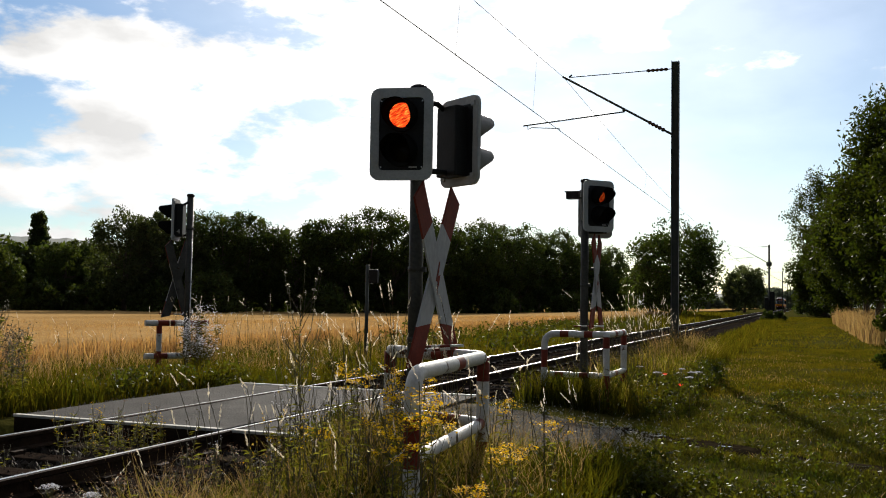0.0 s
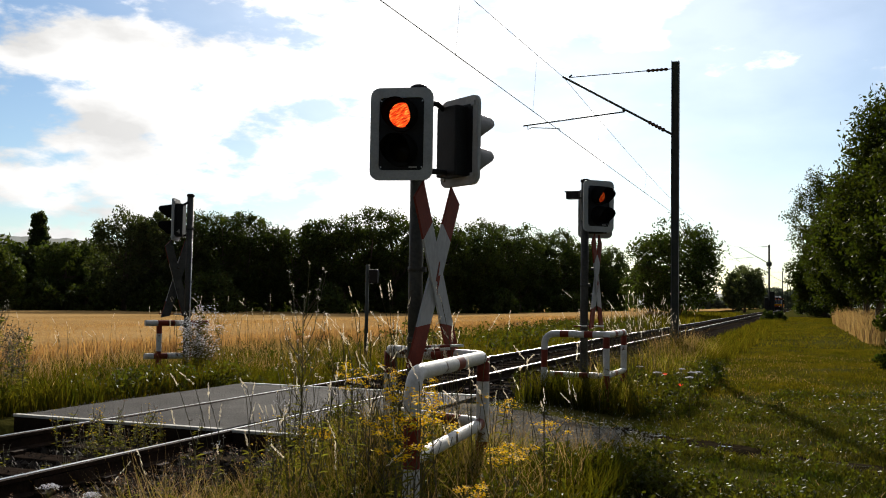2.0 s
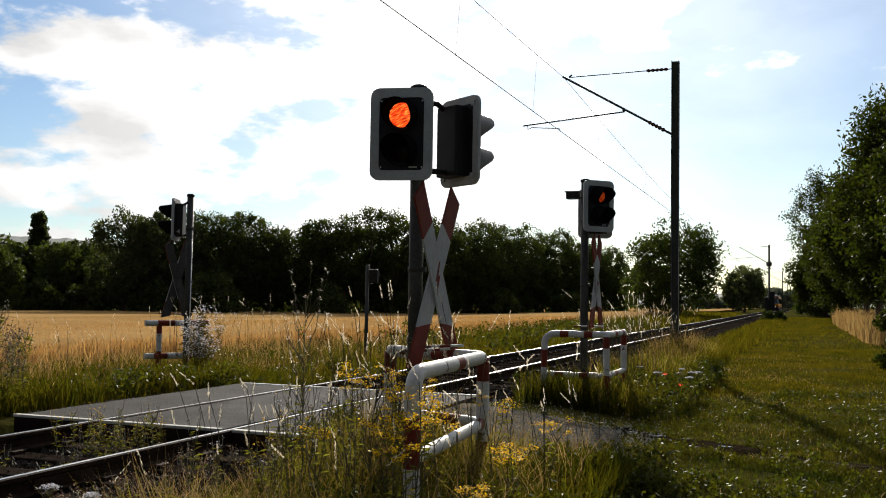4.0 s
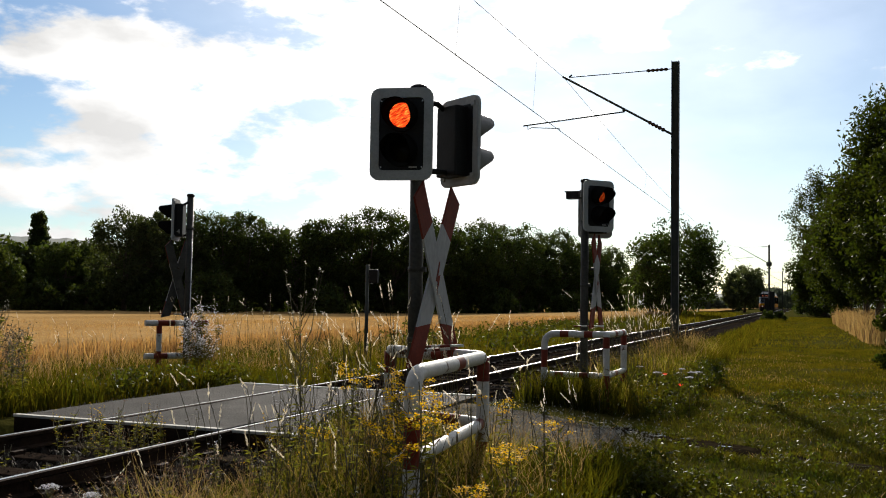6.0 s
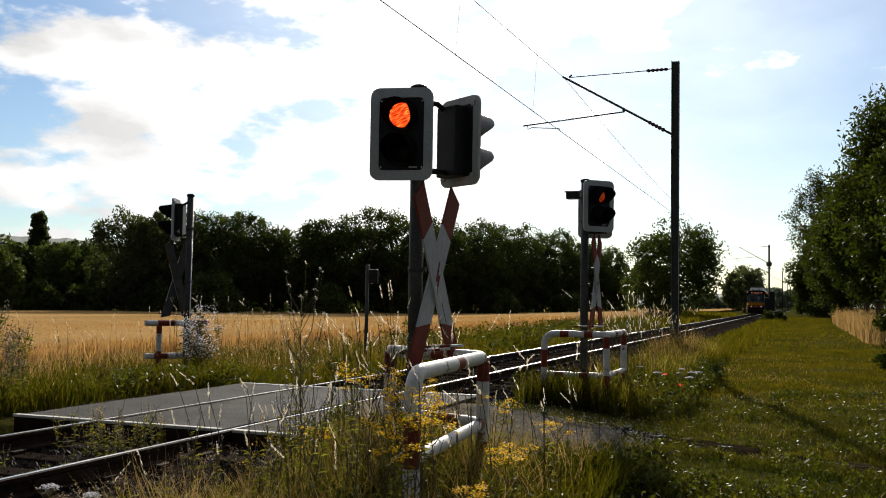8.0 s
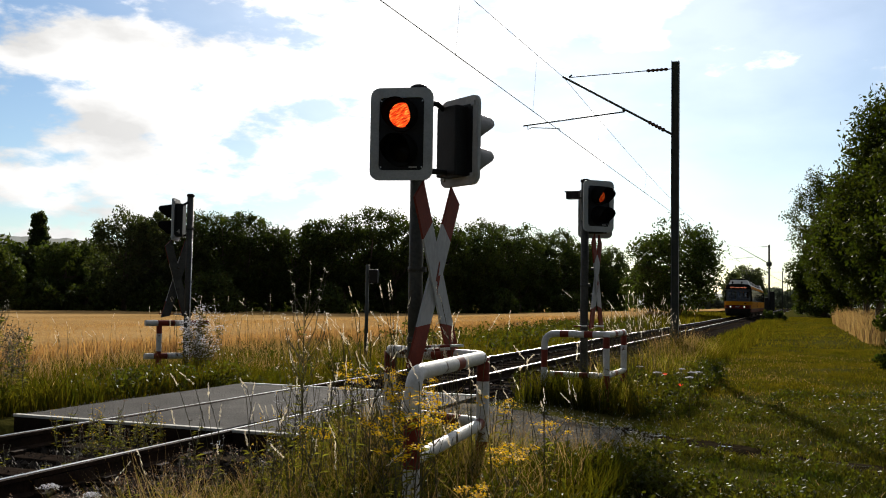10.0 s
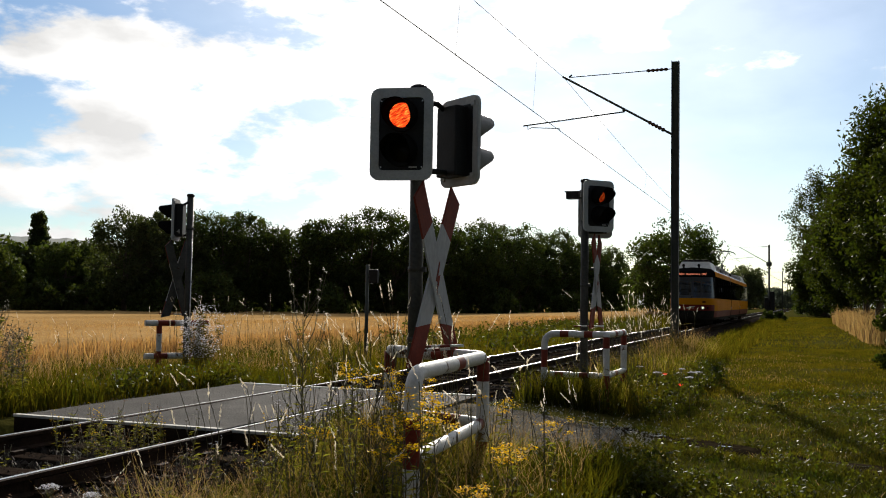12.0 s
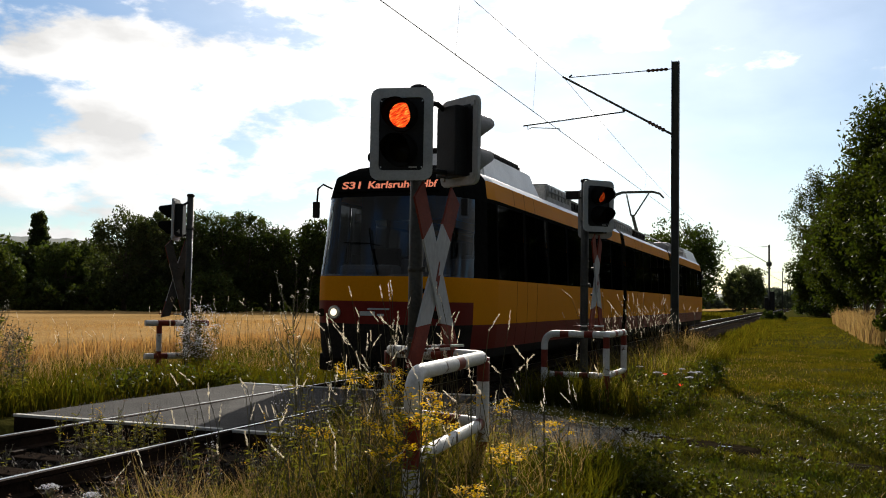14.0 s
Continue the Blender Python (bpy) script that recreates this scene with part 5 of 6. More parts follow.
def make_train():
    train = empty("tram_train", pose(0, 311, 0), "yellow and dark red articulated tram train with lit headlights", "tram train")
    make_cab(train, False)
    make_cab(train, True)
    for y0, y1, doors in ((1.7, 13.0, (3.4, 9.4)), (13.55, 23.05, (16.0, 20.6)), (23.6, 34.9, (27.2, 33.2))):
        make_section(train, y0, y1, doors)
    for y in (13.0, 23.05):
        bm = bmesh.new()
        for j in range(5):
            a = y + j * 0.11
            for side in (-1, 1):
                for i in range(1, len(LEVELS) - 3):
                    ring_strip(bm, i, i + 1, a, a + 0.055, 0, side, -0.02)
                    ring_strip(bm, i, i + 1, a + 0.055, a + 0.11, 0, side, -0.06)
            box(bm, (-1.0, a, 3.14), (1.0, a + 0.11, 3.2 + 0.02 * (j % 2)))
        part("bellows", bm, M_SEAL, train, "black folded joint between body sections")
    for y in (3.6, 13.3, 23.3, 33.0):
        make_bogie(train, y)
    for y0, y1 in ((5.6, 11.2), (15.4, 21.2), (25.4, 31.0)):
        bm = bmesh.new()
        box(bm, (-1.1, y0, 0.28), (1.1, y1, 0.9), 0.05)
        part("equipment_case", bm, M_UNDER, train)
    make_roof_gear(train)
    return train


tram_train = make_train()


# ---- grasses and weeds ----
def blades(rng, x, y, z, h, w, bend_by, material_name):
    """Bent blades of two joined lengths, as arrays."""
    n = len(x)
    a = rng.uniform(0, 2 * np.pi, n)
    d = np.stack([np.cos(a), np.sin(a), np.zeros(n)], 1)
    t = rng.uniform(0, 2 * np.pi, n)
    s = np.stack([np.cos(t), np.sin(t), np.zeros(n)], 1) * (w / 2)[:, None]
    base = np.stack([x, y, z], 1)
    lean = (h * bend_by * rng.uniform(0.2, 1.0, n))[:, None] * d
    up = np.zeros((n, 3))
    up[:, 2] = h
    mid = base + up * 0.6 + lean * 0.35
    tip = base + up * rng.uniform(0.85, 1.0, (n, 1)) + lean
    v = np.stack([base - s, base + s, mid + s * 0.8, mid - s * 0.8, tip + s * 0.12, tip - s * 0.12], 1).reshape(-1, 3)
    k = np.arange(n)[:, None] * 6
    f = np.concatenate([k + np.array([[0, 1, 2, 3]]), k + np.array([[3, 2, 4, 5]])], 1).reshape(-1, 4)
    return v, f


def ground_many(x, y):
    return np.array([ground_z(a, b) for a, b in zip(x, y)])


def clumpy(rng, n, x0, x1, y0, y1, scale, sharp):
    """Places in a box, denser in patches."""
    x, y = rng.uniform(x0, x1, n * 2), rng.uniform(y0, y1, n * 2)
    k = np.array([noise.noise(Vector((a * scale, b * scale, 7.7))) for a, b in zip(x, y)])
    keep = rng.random(n * 2) < np.clip(0.5 + k * sharp, 0.03, 1)
    return x[keep][:n], y[keep][:n]


def off_road(x, y):
    rag = 0.22 * np.sin(x * 3.1) + 0.16 * np.sin(x * 7.7 + 1)
    on_deck = (np.abs(y - 9.9) < np.where(np.abs(x) < 1.9, 2.15, 1.95 + rag)) & (x > -2.0) & (x < 3.3)
    on_road = (np.abs(y - 10.1) < 1.4 - 0.25 * (x - 3)) & (x >= 3.3) & (x < 3.8)
    mud_y = 11.1 - (x - 3.6) * 0.58
    on_mud = (np.abs(y - mud_y) < 0.24 + 0.12 * np.sin(x * 5.3) + 0.10 * np.sin(x * 13.1 + 2)) & (x > 3.7) & (x < 9)
    bed = (np.abs(x) < 1.75)
    return ~(on_deck | on_road | on_mud | bed)


def grass_patch(seed, n, area, height, width, bend_by, material, label, scale=0.8, sharp=1.2, keep=None, name="grass"):
    rng = np.random.default_rng(seed)
    x, y = clumpy(rng, n, *area, scale, sharp)
    ok = off_road(x, y)
    if keep is not None:
        ok &= keep(x, y)
    x, y = x[ok], y[ok]
    tall = np.array([noise.noise(Vector((a * 0.9, b * 0.9, 1.7))) for a, b in zip(x, y)])
    h = rng.uniform(height[0], height[1], len(x)) * (1 + 0.5 * tall)
    v, f = blades(rng, x, y, ground_many(x, y) - 0.02, h, rng.uniform(0.6, 1.2, len(x)) * width, bend_by, material)
    return tagged(soup(name, v, f, material), label, "grass", kind="stuff")


GREEN, DRY = "lush green wild grass beside the track", "dry straw-coloured grass beside the track"
# verge before the near signal
grass_patch(1, 22000, (1.85, 4.5, 3.4, 7.6), (0.16, 0.50), 0.009, 0.6, M_GRASS, GREEN, 1.4, 1.0)
grass_patch(2, 4200, (1.85, 4.3, 3.6, 7.6), (0.25, 0.75), 0.0045, 0.6, M_DRYGRASS, DRY, 1.4, 1.2, lambda x, y: x > 2.1 + 0.25 * np.maximum(0, 5.6 - y))
grass_patch(24, 9000, (1.85, 3.75, 3.4, 7.4), (0.25, 0.62), 0.0055, 0.7, M_PALEGRASS, "yellow-green fine grass on the verge", 1.6, 1.2, lambda x, y: x > 2.15 + 0.25 * np.maximum(0, 5.6 - y))
# near part of the mown path and lawn
grass_patch(3, 80000, (3.9, 9.5, 6.0, 15.0), (0.04, 0.11), 0.009, 0.9, M_LAWN, "short mown green grass on the path", 1.1, 0.9)
grass_patch(4, 80000, (3.6, 11.0, 15.0, 36.0), (0.04, 0.11), 0.013, 0.9, M_GRASS, "short mown green grass on the path", 0.6, 0.9)
grass_patch(5, 45000, (3.6, 12.0, 36.0, 130.0), (0.06, 0.15), 0.035, 0.9, M_GRASS, "short mown green grass on the path", 0.3, 0.9)
grass_patch(27, 2600, (3.6, 9.0, 7.4, 11.6), (0.03, 0.10), 0.008, 0.9, M_LAWN, "short mown green grass on the path", 1.6, 1.4, lambda x, y: np.abs(y - 11.1 + (x - 3.6) * 0.58) < 0.45)
grass_patch(18, 4200, (4.0, 9.0, 6.0, 30.0), (0.05, 0.12), 0.007, 0.9, M_DRYGRASS, "dry clippings among the mown grass", 0.8, 1.8)
# strip between track and path beyond the lane
grass_patch(6, 24000, (2.1, 3.9, 12.4, 27.0), (0.20, 0.50), 0.012, 0.6, M_GRASS, GREEN, 1.2, 1.0)
grass_patch(25, 800, (2.5, 3.5, 21.6, 24.8), (0.5, 0.95), 0.010, 0.5, M_DRYGRASS, DRY, 1.2, 0.6)
grass_patch(20, 2500, (2.5, 3.5, 21.8, 24.6), (0.35, 0.75), 0.014, 0.6, M_GRASS, GREEN, 1.2, 0.6)
grass_patch(7, 700, (2.1, 3.8, 12.6, 27.0), (0.35, 0.8), 0.007, 0.5, M_DRYGRASS, DRY, 0.9, 1.6)
grass_patch(28, 2600, (2.1, 3.9, 12.6, 27.0), (0.3, 0.7), 0.008, 0.5, M_PALEGRASS, "yellow-green fine grass on the verge", 0.9, 1.4)
grass_patch(8, 9000, (2.2, 4.2, 27.0, 110.0), (0.15, 0.40), 0.035, 0.6, M_GRASS, GREEN, 0.5, 1.0)
# far side
grass_patch(9, 40000, (-7.4, -2.1, 4.0, 24.0), (0.20, 0.48), 0.016, 0.6, M_GRASS, GREEN, 0.8, 1.0)
grass_patch(10, 4000, (-7.8, -3.0, 4.0, 26.0), (0.30, 0.70), 0.010, 0.5, M_DRYGRASS, DRY, 0.8, 1.5)
grass_patch(11, 20000, (-9.0, -2.2, 24.0, 60.0), (0.20, 0.50), 0.035, 0.6, M_GRASS, GREEN, 0.5, 1.0)
grass_patch(12, 12000, (-16.0, -2.4, 60.0, 160.0), (0.3, 0.6), 0.09, 0.6, M_GRASS, GREEN, 0.3, 1.0)
grass_patch(26, 6500, (-5.4, -2.2, 12.3, 14.4), (0.28, 0.52), 0.012, 0.5, M_GRASS, GREEN, 1.2, 0.5)
grass_patch(21, 9000, (-8.2, -5.8, 8.0, 40.0), (0.28, 0.62), 0.016, 0.6, M_DRYGRASS, DRY, 0.9, 1.0)
grass_patch(22, 9000, (-8.0, -5.6, 8.0, 40.0), (0.25, 0.55), 0.018, 0.6, M_GRASS, GREEN, 0.9, 1.0)
# high dry grass under the walnuts
grass_patch(19, 12000, (8.2, 11.5, 40.0, 85.0), (0.7, 1.3), 0.035, 0.4, M_DRYGRASS, "high dry straw-coloured grass beside the path", 0.4, 1.0)
grass_patch(13, 5000, (8.6, 13.0, 26.0, 60.0), (0.6, 1.1), 0.020, 0.4, M_DRYGRASS, "high dry straw-coloured grass beside the path", 0.5, 1.2)
# tufts in the track
grass_patch(14, 1500, (-0.6, 1.85, 3.5, 7.5), (0.10, 0.32), 0.008, 0.7, M_GRASS, "weeds growing in the ballast", 2.2, 2.2, lambda x, y: np.ones(len(x), bool))


def undergrowth(seed, n, area, radius, lift, size, label, per=26):
    """Low leafy herbs between the grasses."""
    rng = np.random.default_rng(seed)
    x, y = clumpy(rng, n, *area, 1.1, 1.6)
    ok = off_road(x, y)
    x, y = x[ok], y[ok]
    c = np.stack([x, y, ground_many(x, y) + rng.uniform(0.2, 1.0, len(x)) * lift], 1)
    v, f = leaf_cloud(rng, c, rng.uniform(0.6, 1.2, len(x)) * radius, per, size, 0.9)
    return tagged(soup("herbs", v, f, M_HERB), label, "herbs", kind="stuff")


HERBS = "low leafy green herbs among the grass"
undergrowth(31, 1500, (1.8, 4.9, 3.6, 7.7), 0.12, 0.32, 0.022, HERBS)
undergrowth(32, 900, (2.1, 4.3, 12.4, 20.0), 0.17, 0.35, 0.03, HERBS)
undergrowth(33, 1300, (-6.8, -2.1, 4.0, 24.0), 0.20, 0.30, 0.035, HERBS)
undergrowth(36, 1400, (3.2, 5.8, 4.2, 8.2), 0.11, 0.14, 0.020, HERBS)
undergrowth(34, 1500, (4.3, 9.5, 6.0, 18.0), 0.12, 0.05, 0.022, "low clover and plantain in the mown grass")
undergrowth(37, 260, (-4.6, -1.9, 8.0, 14.5), 0.16, 0.34, 0.03, HERBS)
undergrowth(35, 500, (-9.0, -2.4, 24.0, 60.0), 0.4, 0.4, 0.08, HERBS)
# wheat ears over the stand
rngw = np.random.default_rng(15)


def wheat_ears():
    n = 60000
    y = 4 + 60 * rngw.random(n) ** 1.5
    x = np.array([field_edge(b) for b in y]) - 0.1 - 40 * rngw.random(n) ** 1.7
    z = np.array([wheat_top(a, b) for a, b in zip(x, y)]) - 0.25
    h = rngw.uniform(0.25, 0.36, n)
    far = np.clip(np.hypot(x, y) / 14, 1, 5)
    v, f = blades(rngw, x, y, z, h, 0.014 * far, 0.5, M_WHEAT)
    tagged(soup("wheat_ears", v, f, M_WHEAT), "ripe golden wheat ears standing over the field", "wheat", kind="stuff")
    n = 5000
    y = 4 + 50 * rngw.random(n)
    x = np.array([field_edge(b) for b in y]) + rngw.normal(-0.3, 0.5, n)
    v, f = blades(rngw, x, y, ground_many(x, y), rngw.uniform(0.45, 0.75, n), np.full(n, 0.016), 0.35, M_WHEAT)
    tagged(soup("wheat_edge", v, f, M_WHEAT), "outer stalks of the wheat field", "wheat", kind="stuff")


wheat_ears()


def seed_grass(name, seed, places, label):
    """Tall stems with pale feathery heads, bent at the tip."""
    rng = np.random.default_rng(seed)
    V, F, I, o = [], [], [], 0
    for x, y, h in places:
        z = ground_z(x, y)
        a = rng.normal(3.3, 1.5)
        lean = rng.uniform(0.03, 0.24) * h
        head = rng.uniform(0.08, 0.17)
        pts = []
        for t in (0, 0.4, 0.75, 0.9, 1.0):
            pts.append(np.array([x + math.cos(a) * lean * t ** 2.2, y + math.sin(a) * lean * t ** 2.2, z + h * t]))
        bow = rng.uniform(0.05, 0.75) ** 1.3
        droop = np.array([math.cos(a), math.sin(a), 0]) * head * bow
        tip = pts[-1] + droop + np.array([0, 0, head * (0.95 - 0.45 * bow)])
        for ang in (0.3, 1.87):
            s = np.array([math.cos(ang), math.sin(ang), 0]) * 0.0022
            for p in pts:
                V += [p - s, p + s]
            for k in range(4):
                F.append((o + 2 * k, o + 2 * k + 1, o + 2 * k + 3, o + 2 * k + 2))
                I.append(0)
            o += 10
        # spikelets along the head
        for k in range(34):
            t = rng.random()
            c = pts[-1] * (1 - t) + tip * t + droop * 0.2 * t
            wdt = 0.0036 * (1 - abs(t - 0.35))
            d = rng.normal(size=3) * wdt
            u = (tip - pts[-1]) / head * 0.0095 + rng.normal(size=3) * 0.0022
            q = np.cross(u, rng.normal(size=3))
            q = q / (np.linalg.norm(q) + 1e-9) * 0.0022
            c = c + d
            V += [c - u, c + q, c + u, c - q]
            F.append((o, o + 1, o + 2, o + 3))
            I.append(1)
            o += 4
    ob = soup(name, np.array(V), F, [M_STEM, M_SEED], None, I)
    return tagged(ob, label, "seeding grass", kind="stuff")


rs = random.Random(5)
SEEDLABEL = "tall grass stems with pale backlit seed heads"
near = [(rs.uniform(1.9, 4.3), rs.uniform(4.4, 7.6), rs.uniform(0.55, 1.10)) for _ in range(70)]
near += [(rs.gauss(2.75, 0.35), rs.gauss(6.9, 0.25), rs.uniform(0.95, 1.45)) for _ in range(46)]
near += [(rs.gauss(1.95, 0.15), rs.gauss(6.3, 0.5), rs.uniform(0.8, 1.15)) for _ in range(12)]
seed_grass("seeding_grass", 21, near, SEEDLABEL)
mid = [(rs.gauss(3.3, 0.35), rs.gauss(14.6, 0.8), rs.uniform(0.9, 1.6)) for _ in range(60)] + [(rs.gauss(2.9, 0.4), rs.gauss(20.5, 2.5), rs.uniform(0.9, 1.4)) for _ in range(90)]
seed_grass("seeding_grass", 22, mid, SEEDLABEL)
far = [(rs.uniform(-7.5, -3.2), rs.uniform(9, 24), rs.uniform(0.8, 1.25)) for _ in range(110)] + [(rs.gauss(-3.6, 0.4), rs.gauss(14.2, 0.5), rs.uniform(1.2, 1.6)) for _ in range(22)]
seed_grass("seeding_grass", 23, far, SEEDLABEL)


def lane_grit():
    """Loose grit and pebbles on the lane."""
    rng = np.random.default_rng(77)
    n = 2600
    x, y = rng.uniform(1.85, 4.3, n), rng.normal(10.1, 0.95, n)
    s = rng.uniform(0.005, 0.017, n)
    tetra = np.array([(1, 0, -0.4), (-0.6, 0.9, -0.4), (-0.6, -0.9, -0.4), (0, 0, 0.8)])
    z = ground_many(x, y) + 0.032
    v = tetra[None] * s[:, None, None] * rng.uniform(0.6, 1.3, (n, 4, 1)) + np.stack([x, y, z], 1)[:, None]
    f = np.array([(0, 1, 3), (1, 2, 3), (2, 0, 3), (0, 2, 1)])[None] + (np.arange(n) * 4)[:, None, None]
    tagged(soup("lane_grit", v.reshape(-1, 3), f.reshape(-1, 3), M_CONCRETE), "loose pale grit and pebbles on the lane", "grit", kind="stuff")


lane_grit()


def branching(rng, bm, base, height, lean, branches, r, spread):
    """A weed's stem with side shoots. Returns the tips."""
    tips = []
    top = Vector((lean[0], lean[1], height))
    pts = [Vector((0, 0, 0)).lerp(top, t) + Vector((rng.gauss(0, 0.012), rng.gauss(0, 0.012), 0)) * (t > 0) for t in (0, 0.25, 0.5, 0.75, 1)]
    pts = [Vector(base) + p for p in pts]
    tube(bm, pts, [r, r * 0.9, r * 0.75, r * 0.55, r * 0.35], 5)
    tips.append(pts[-1])
    for k in range(branches):
        t = rng.uniform(0.35, 0.92)
        i = min(3, int(t * 4))
        b = pts[i].lerp(pts[i + 1], t * 4 - i)
        a = rng.uniform(0, 2 * math.pi)
        ln = height * rng.uniform(0.18, 0.34) * (1.25 - t * 0.6)
        e = b + Vector((math.cos(a) * spread, math.sin(a) * spread, 1)) * ln
        m = b.lerp(e, 0.5) + Vector((math.cos(a), math.sin(a), 0)) * ln * 0.12
        tube(bm, [b, m, e], [r * 0.5, r * 0.4, r * 0.25], 4)
        tips.append(e)
    return tips, pts


def leaves_on(rng, pts, n, size, narrow=0.22):
    V, F = [], []
    for k in range(n):
        t = rng.random() * 0.95
        i = min(3, int(t * 4))
        b = pts[i].lerp(pts[i + 1], t * 4 - i)
        a = rng.uniform(0, 2 * math.pi)
        d = Vector((math.cos(a), math.sin(a), rng.uniform(-0.1, 0.8))).normalized()
        s = d.cross(Vector((0, 0, 1))).normalized()
        ln = size * rng.uniform(0.5, 1.1)
        o = len(V)
        V += [b, b + d * ln * 0.5 + s * ln * narrow, b + d * ln + Vector((0, 0, -0.25 * ln)), b + d * ln * 0.5 - s * ln * narrow]
        F.append((o, o + 1, o + 2, o + 3))
    return [tuple(v) for v in V], F


def florets(rng, tips, per, radius, size, flat=0.4):
    V, F = [], []
    for t in tips:
        for k in range(per):
            c = t + Vector((rng.gauss(0, radius), rng.gauss(0, radius), rng.gauss(0, radius * flat)))
            nrm = Vector((rng.gauss(0, 0.5), rng.gauss(0, 0.5), 1)).normalized()
            u = nrm.orthogonal().normalized()
            w = nrm.cross(u)
            s = size * rng.uniform(0.6, 1.2)
            o = len(V)
            V += [tuple(c + u * (s * math.cos(a)) + w * (s * math.sin(a))) for a in (0, 1.047, 2.094, 3.142, 4.189, 5.236)]
            F.append(tuple(range(o, o + 6)))
    return V, F


SWAYING = []


def ragwort(x, y, h, seed, branches=9, per=13):
    rng = random.Random(seed)
    t = empty("ragwort", pose(x, y, ground_z(x, y)), "yellow-flowered ragwort with slim leafy stems", "wildflower", "ragworts on the verge")
    bm = bmesh.new()
    tips, pts = branching(rng, bm, (0, 0, 0), h, (rng.gauss(0, 0.06), rng.gauss(0, 0.06)), branches, 0.005, 0.55)
    for tip in tips:
        tip.z = h * rng.uniform(0.88, 1.02)
    tagged(part("stem", bm, M_STEM, t), kind="stuff")
    v, f = leaves_on(rng, pts, 40, 0.085, 0.13)
    tagged(soup("foliage", v, f, M_WEEDLEAF, t), kind="stuff")
    v, f = florets(rng, tips, per * 2, 0.021, 0.0062)
    SWAYING.append(t)
    tagged(soup("blossom", v, f, M_FLOWER, t), kind="stuff")


for i, (x, y, top) in enumerate(((3.41, 5.8, 0.76), (3.30, 5.9, 0.68), (3.62, 5.3, 0.50), (3.55, 5.45, 0.44), (4.20, 5.5, 0.38), (4.10, 5.6, 0.33), (4.18, 6.2, 0.47), (3.69, 6.5, 0.55), (2.68, 6.6, 0.74), (2.55, 6.7, 0.66), (2.85, 6.75, 0.70), (2.79, 5.6, 0.40), (4.02, 5.0, 0.22), (3.85, 4.7, 0.72), (3.72, 4.85, 0.74), (3.80, 4.6, 0.50), (3.92, 4.9, 0.60), (3.66, 4.95, 0.58), (3.45, 5.2, 0.52))):
    ragwort(x, y, top - ground_z(x, y), 60 + i)


def weed(x, y, h, seed, tip_mat, name, label, category, branches, per, radius, size, leaf_n=30, leaf=0.09, spread=0.6, lean=(0, 0)):
    rng = random.Random(seed)
    t = empty(name, pose(x, y, ground_z(x, y)), label, category)
    bm = bmesh.new()
    tips, pts = branching(rng, bm, (0, 0, 0), h, lean, branches, 0.0055, spread)
    tagged(part("stem", bm, M_STEM, t), kind="stuff")
    if leaf_n:
        v, f = leaves_on(rng, pts, leaf_n, leaf, 0.15)
        tagged(soup("foliage", v, f, M_WEEDLEAF, t), kind="stuff")
    if per:
        v, f = florets(rng, tips, per, radius, size, 0.9)
        tagged(soup("seed_head", v, f, tip_mat, t), kind="stuff")
    SWAYING.append(t)
    return t


weed(2.20, 6.5, 1.66, 201, M_SEED, "hawkweed", "tall branching weed with small pale seed heads", "weed", 40, 9, 0.008, 0.0055, 40, 0.09, 0.45)
weed(3.24, 5.5, 0.95, 202, M_STEM, "mugwort", "dark leafless branching weed", "weed", 22, 6, 0.02, 0.008, 10, 0.06, 0.5)
for i, (x, y, h) in enumerate(((2.42, 5.9, 1.0), (2.30, 6.0, 0.9), (2.6, 5.5, 0.8), (2.15, 6.6, 1.0), (2.75, 6.2, 0.9), (2.05, 5.6, 0.75), (2.9, 5.2, 0.7))):
    weed(x, y, h, 210 + i, M_FLOWER if i % 3 == 0 else M_FLUFF, "toadflax", "upright leafy roadside weed", "weed", 8, 5, 0.010, 0.0045, 70, 0.06, 0.35)
for i, (x, y, h) in enumerate(((-5.0, 11.0, 1.0), (-5.2, 11.3, 1.1), (-4.8, 10.7, 0.8), (-5.3, 10.8, 0.9), (-5.1, 10.3, 0.8), (-5.6, 11.6, 1.0))):
    weed(x, y, h, 230 + i, M_STEM, "mugwort", "bushy green and brown weed by the lane", "weed", 22, 8, 0.025, 0.011, 80, 0.10, 0.5)
rw = random.Random(8)
for i in range(18):
    x, y = rw.uniform(1.95, 3.3), rw.uniform(4.7, 6.9)
    weed(x, y, rw.uniform(0.5, 0.95), 400 + i, M_FLOWER if i % 4 == 0 else M_STEM, "toadflax", "upright leafy roadside weed", "weed", 9, 5, 0.014, 0.006, 60, 0.075, 0.35)
for i, (x, y, h) in enumerate(((-2.4, 8.1, 1.15), (-2.7, 8.4, 1.2), (-2.35, 7.7, 1.0), (-2.9, 8.0, 1.1), (-2.6, 7.5, 0.9), (-2.5, 8.6, 0.9))):
    weed(x, y, h, 450 + i, M_STEM, "mugwort", "bushy green and brown weed by the lane", "weed", 24, 8, 0.022, 0.009, 130, 0.10, 0.45)
for i in range(56):
    x, y = rw.uniform(0.9, 2.4), rw.uniform(4.4, 6.9)
    weed(x, y, rw.uniform(0.25, 0.55), 260 + i, M_RUSTWEED, "dock", "reddish-brown dried weed in the ballast", "weed", 10, 10, 0.018, 0.006, 16, 0.07, 0.4)


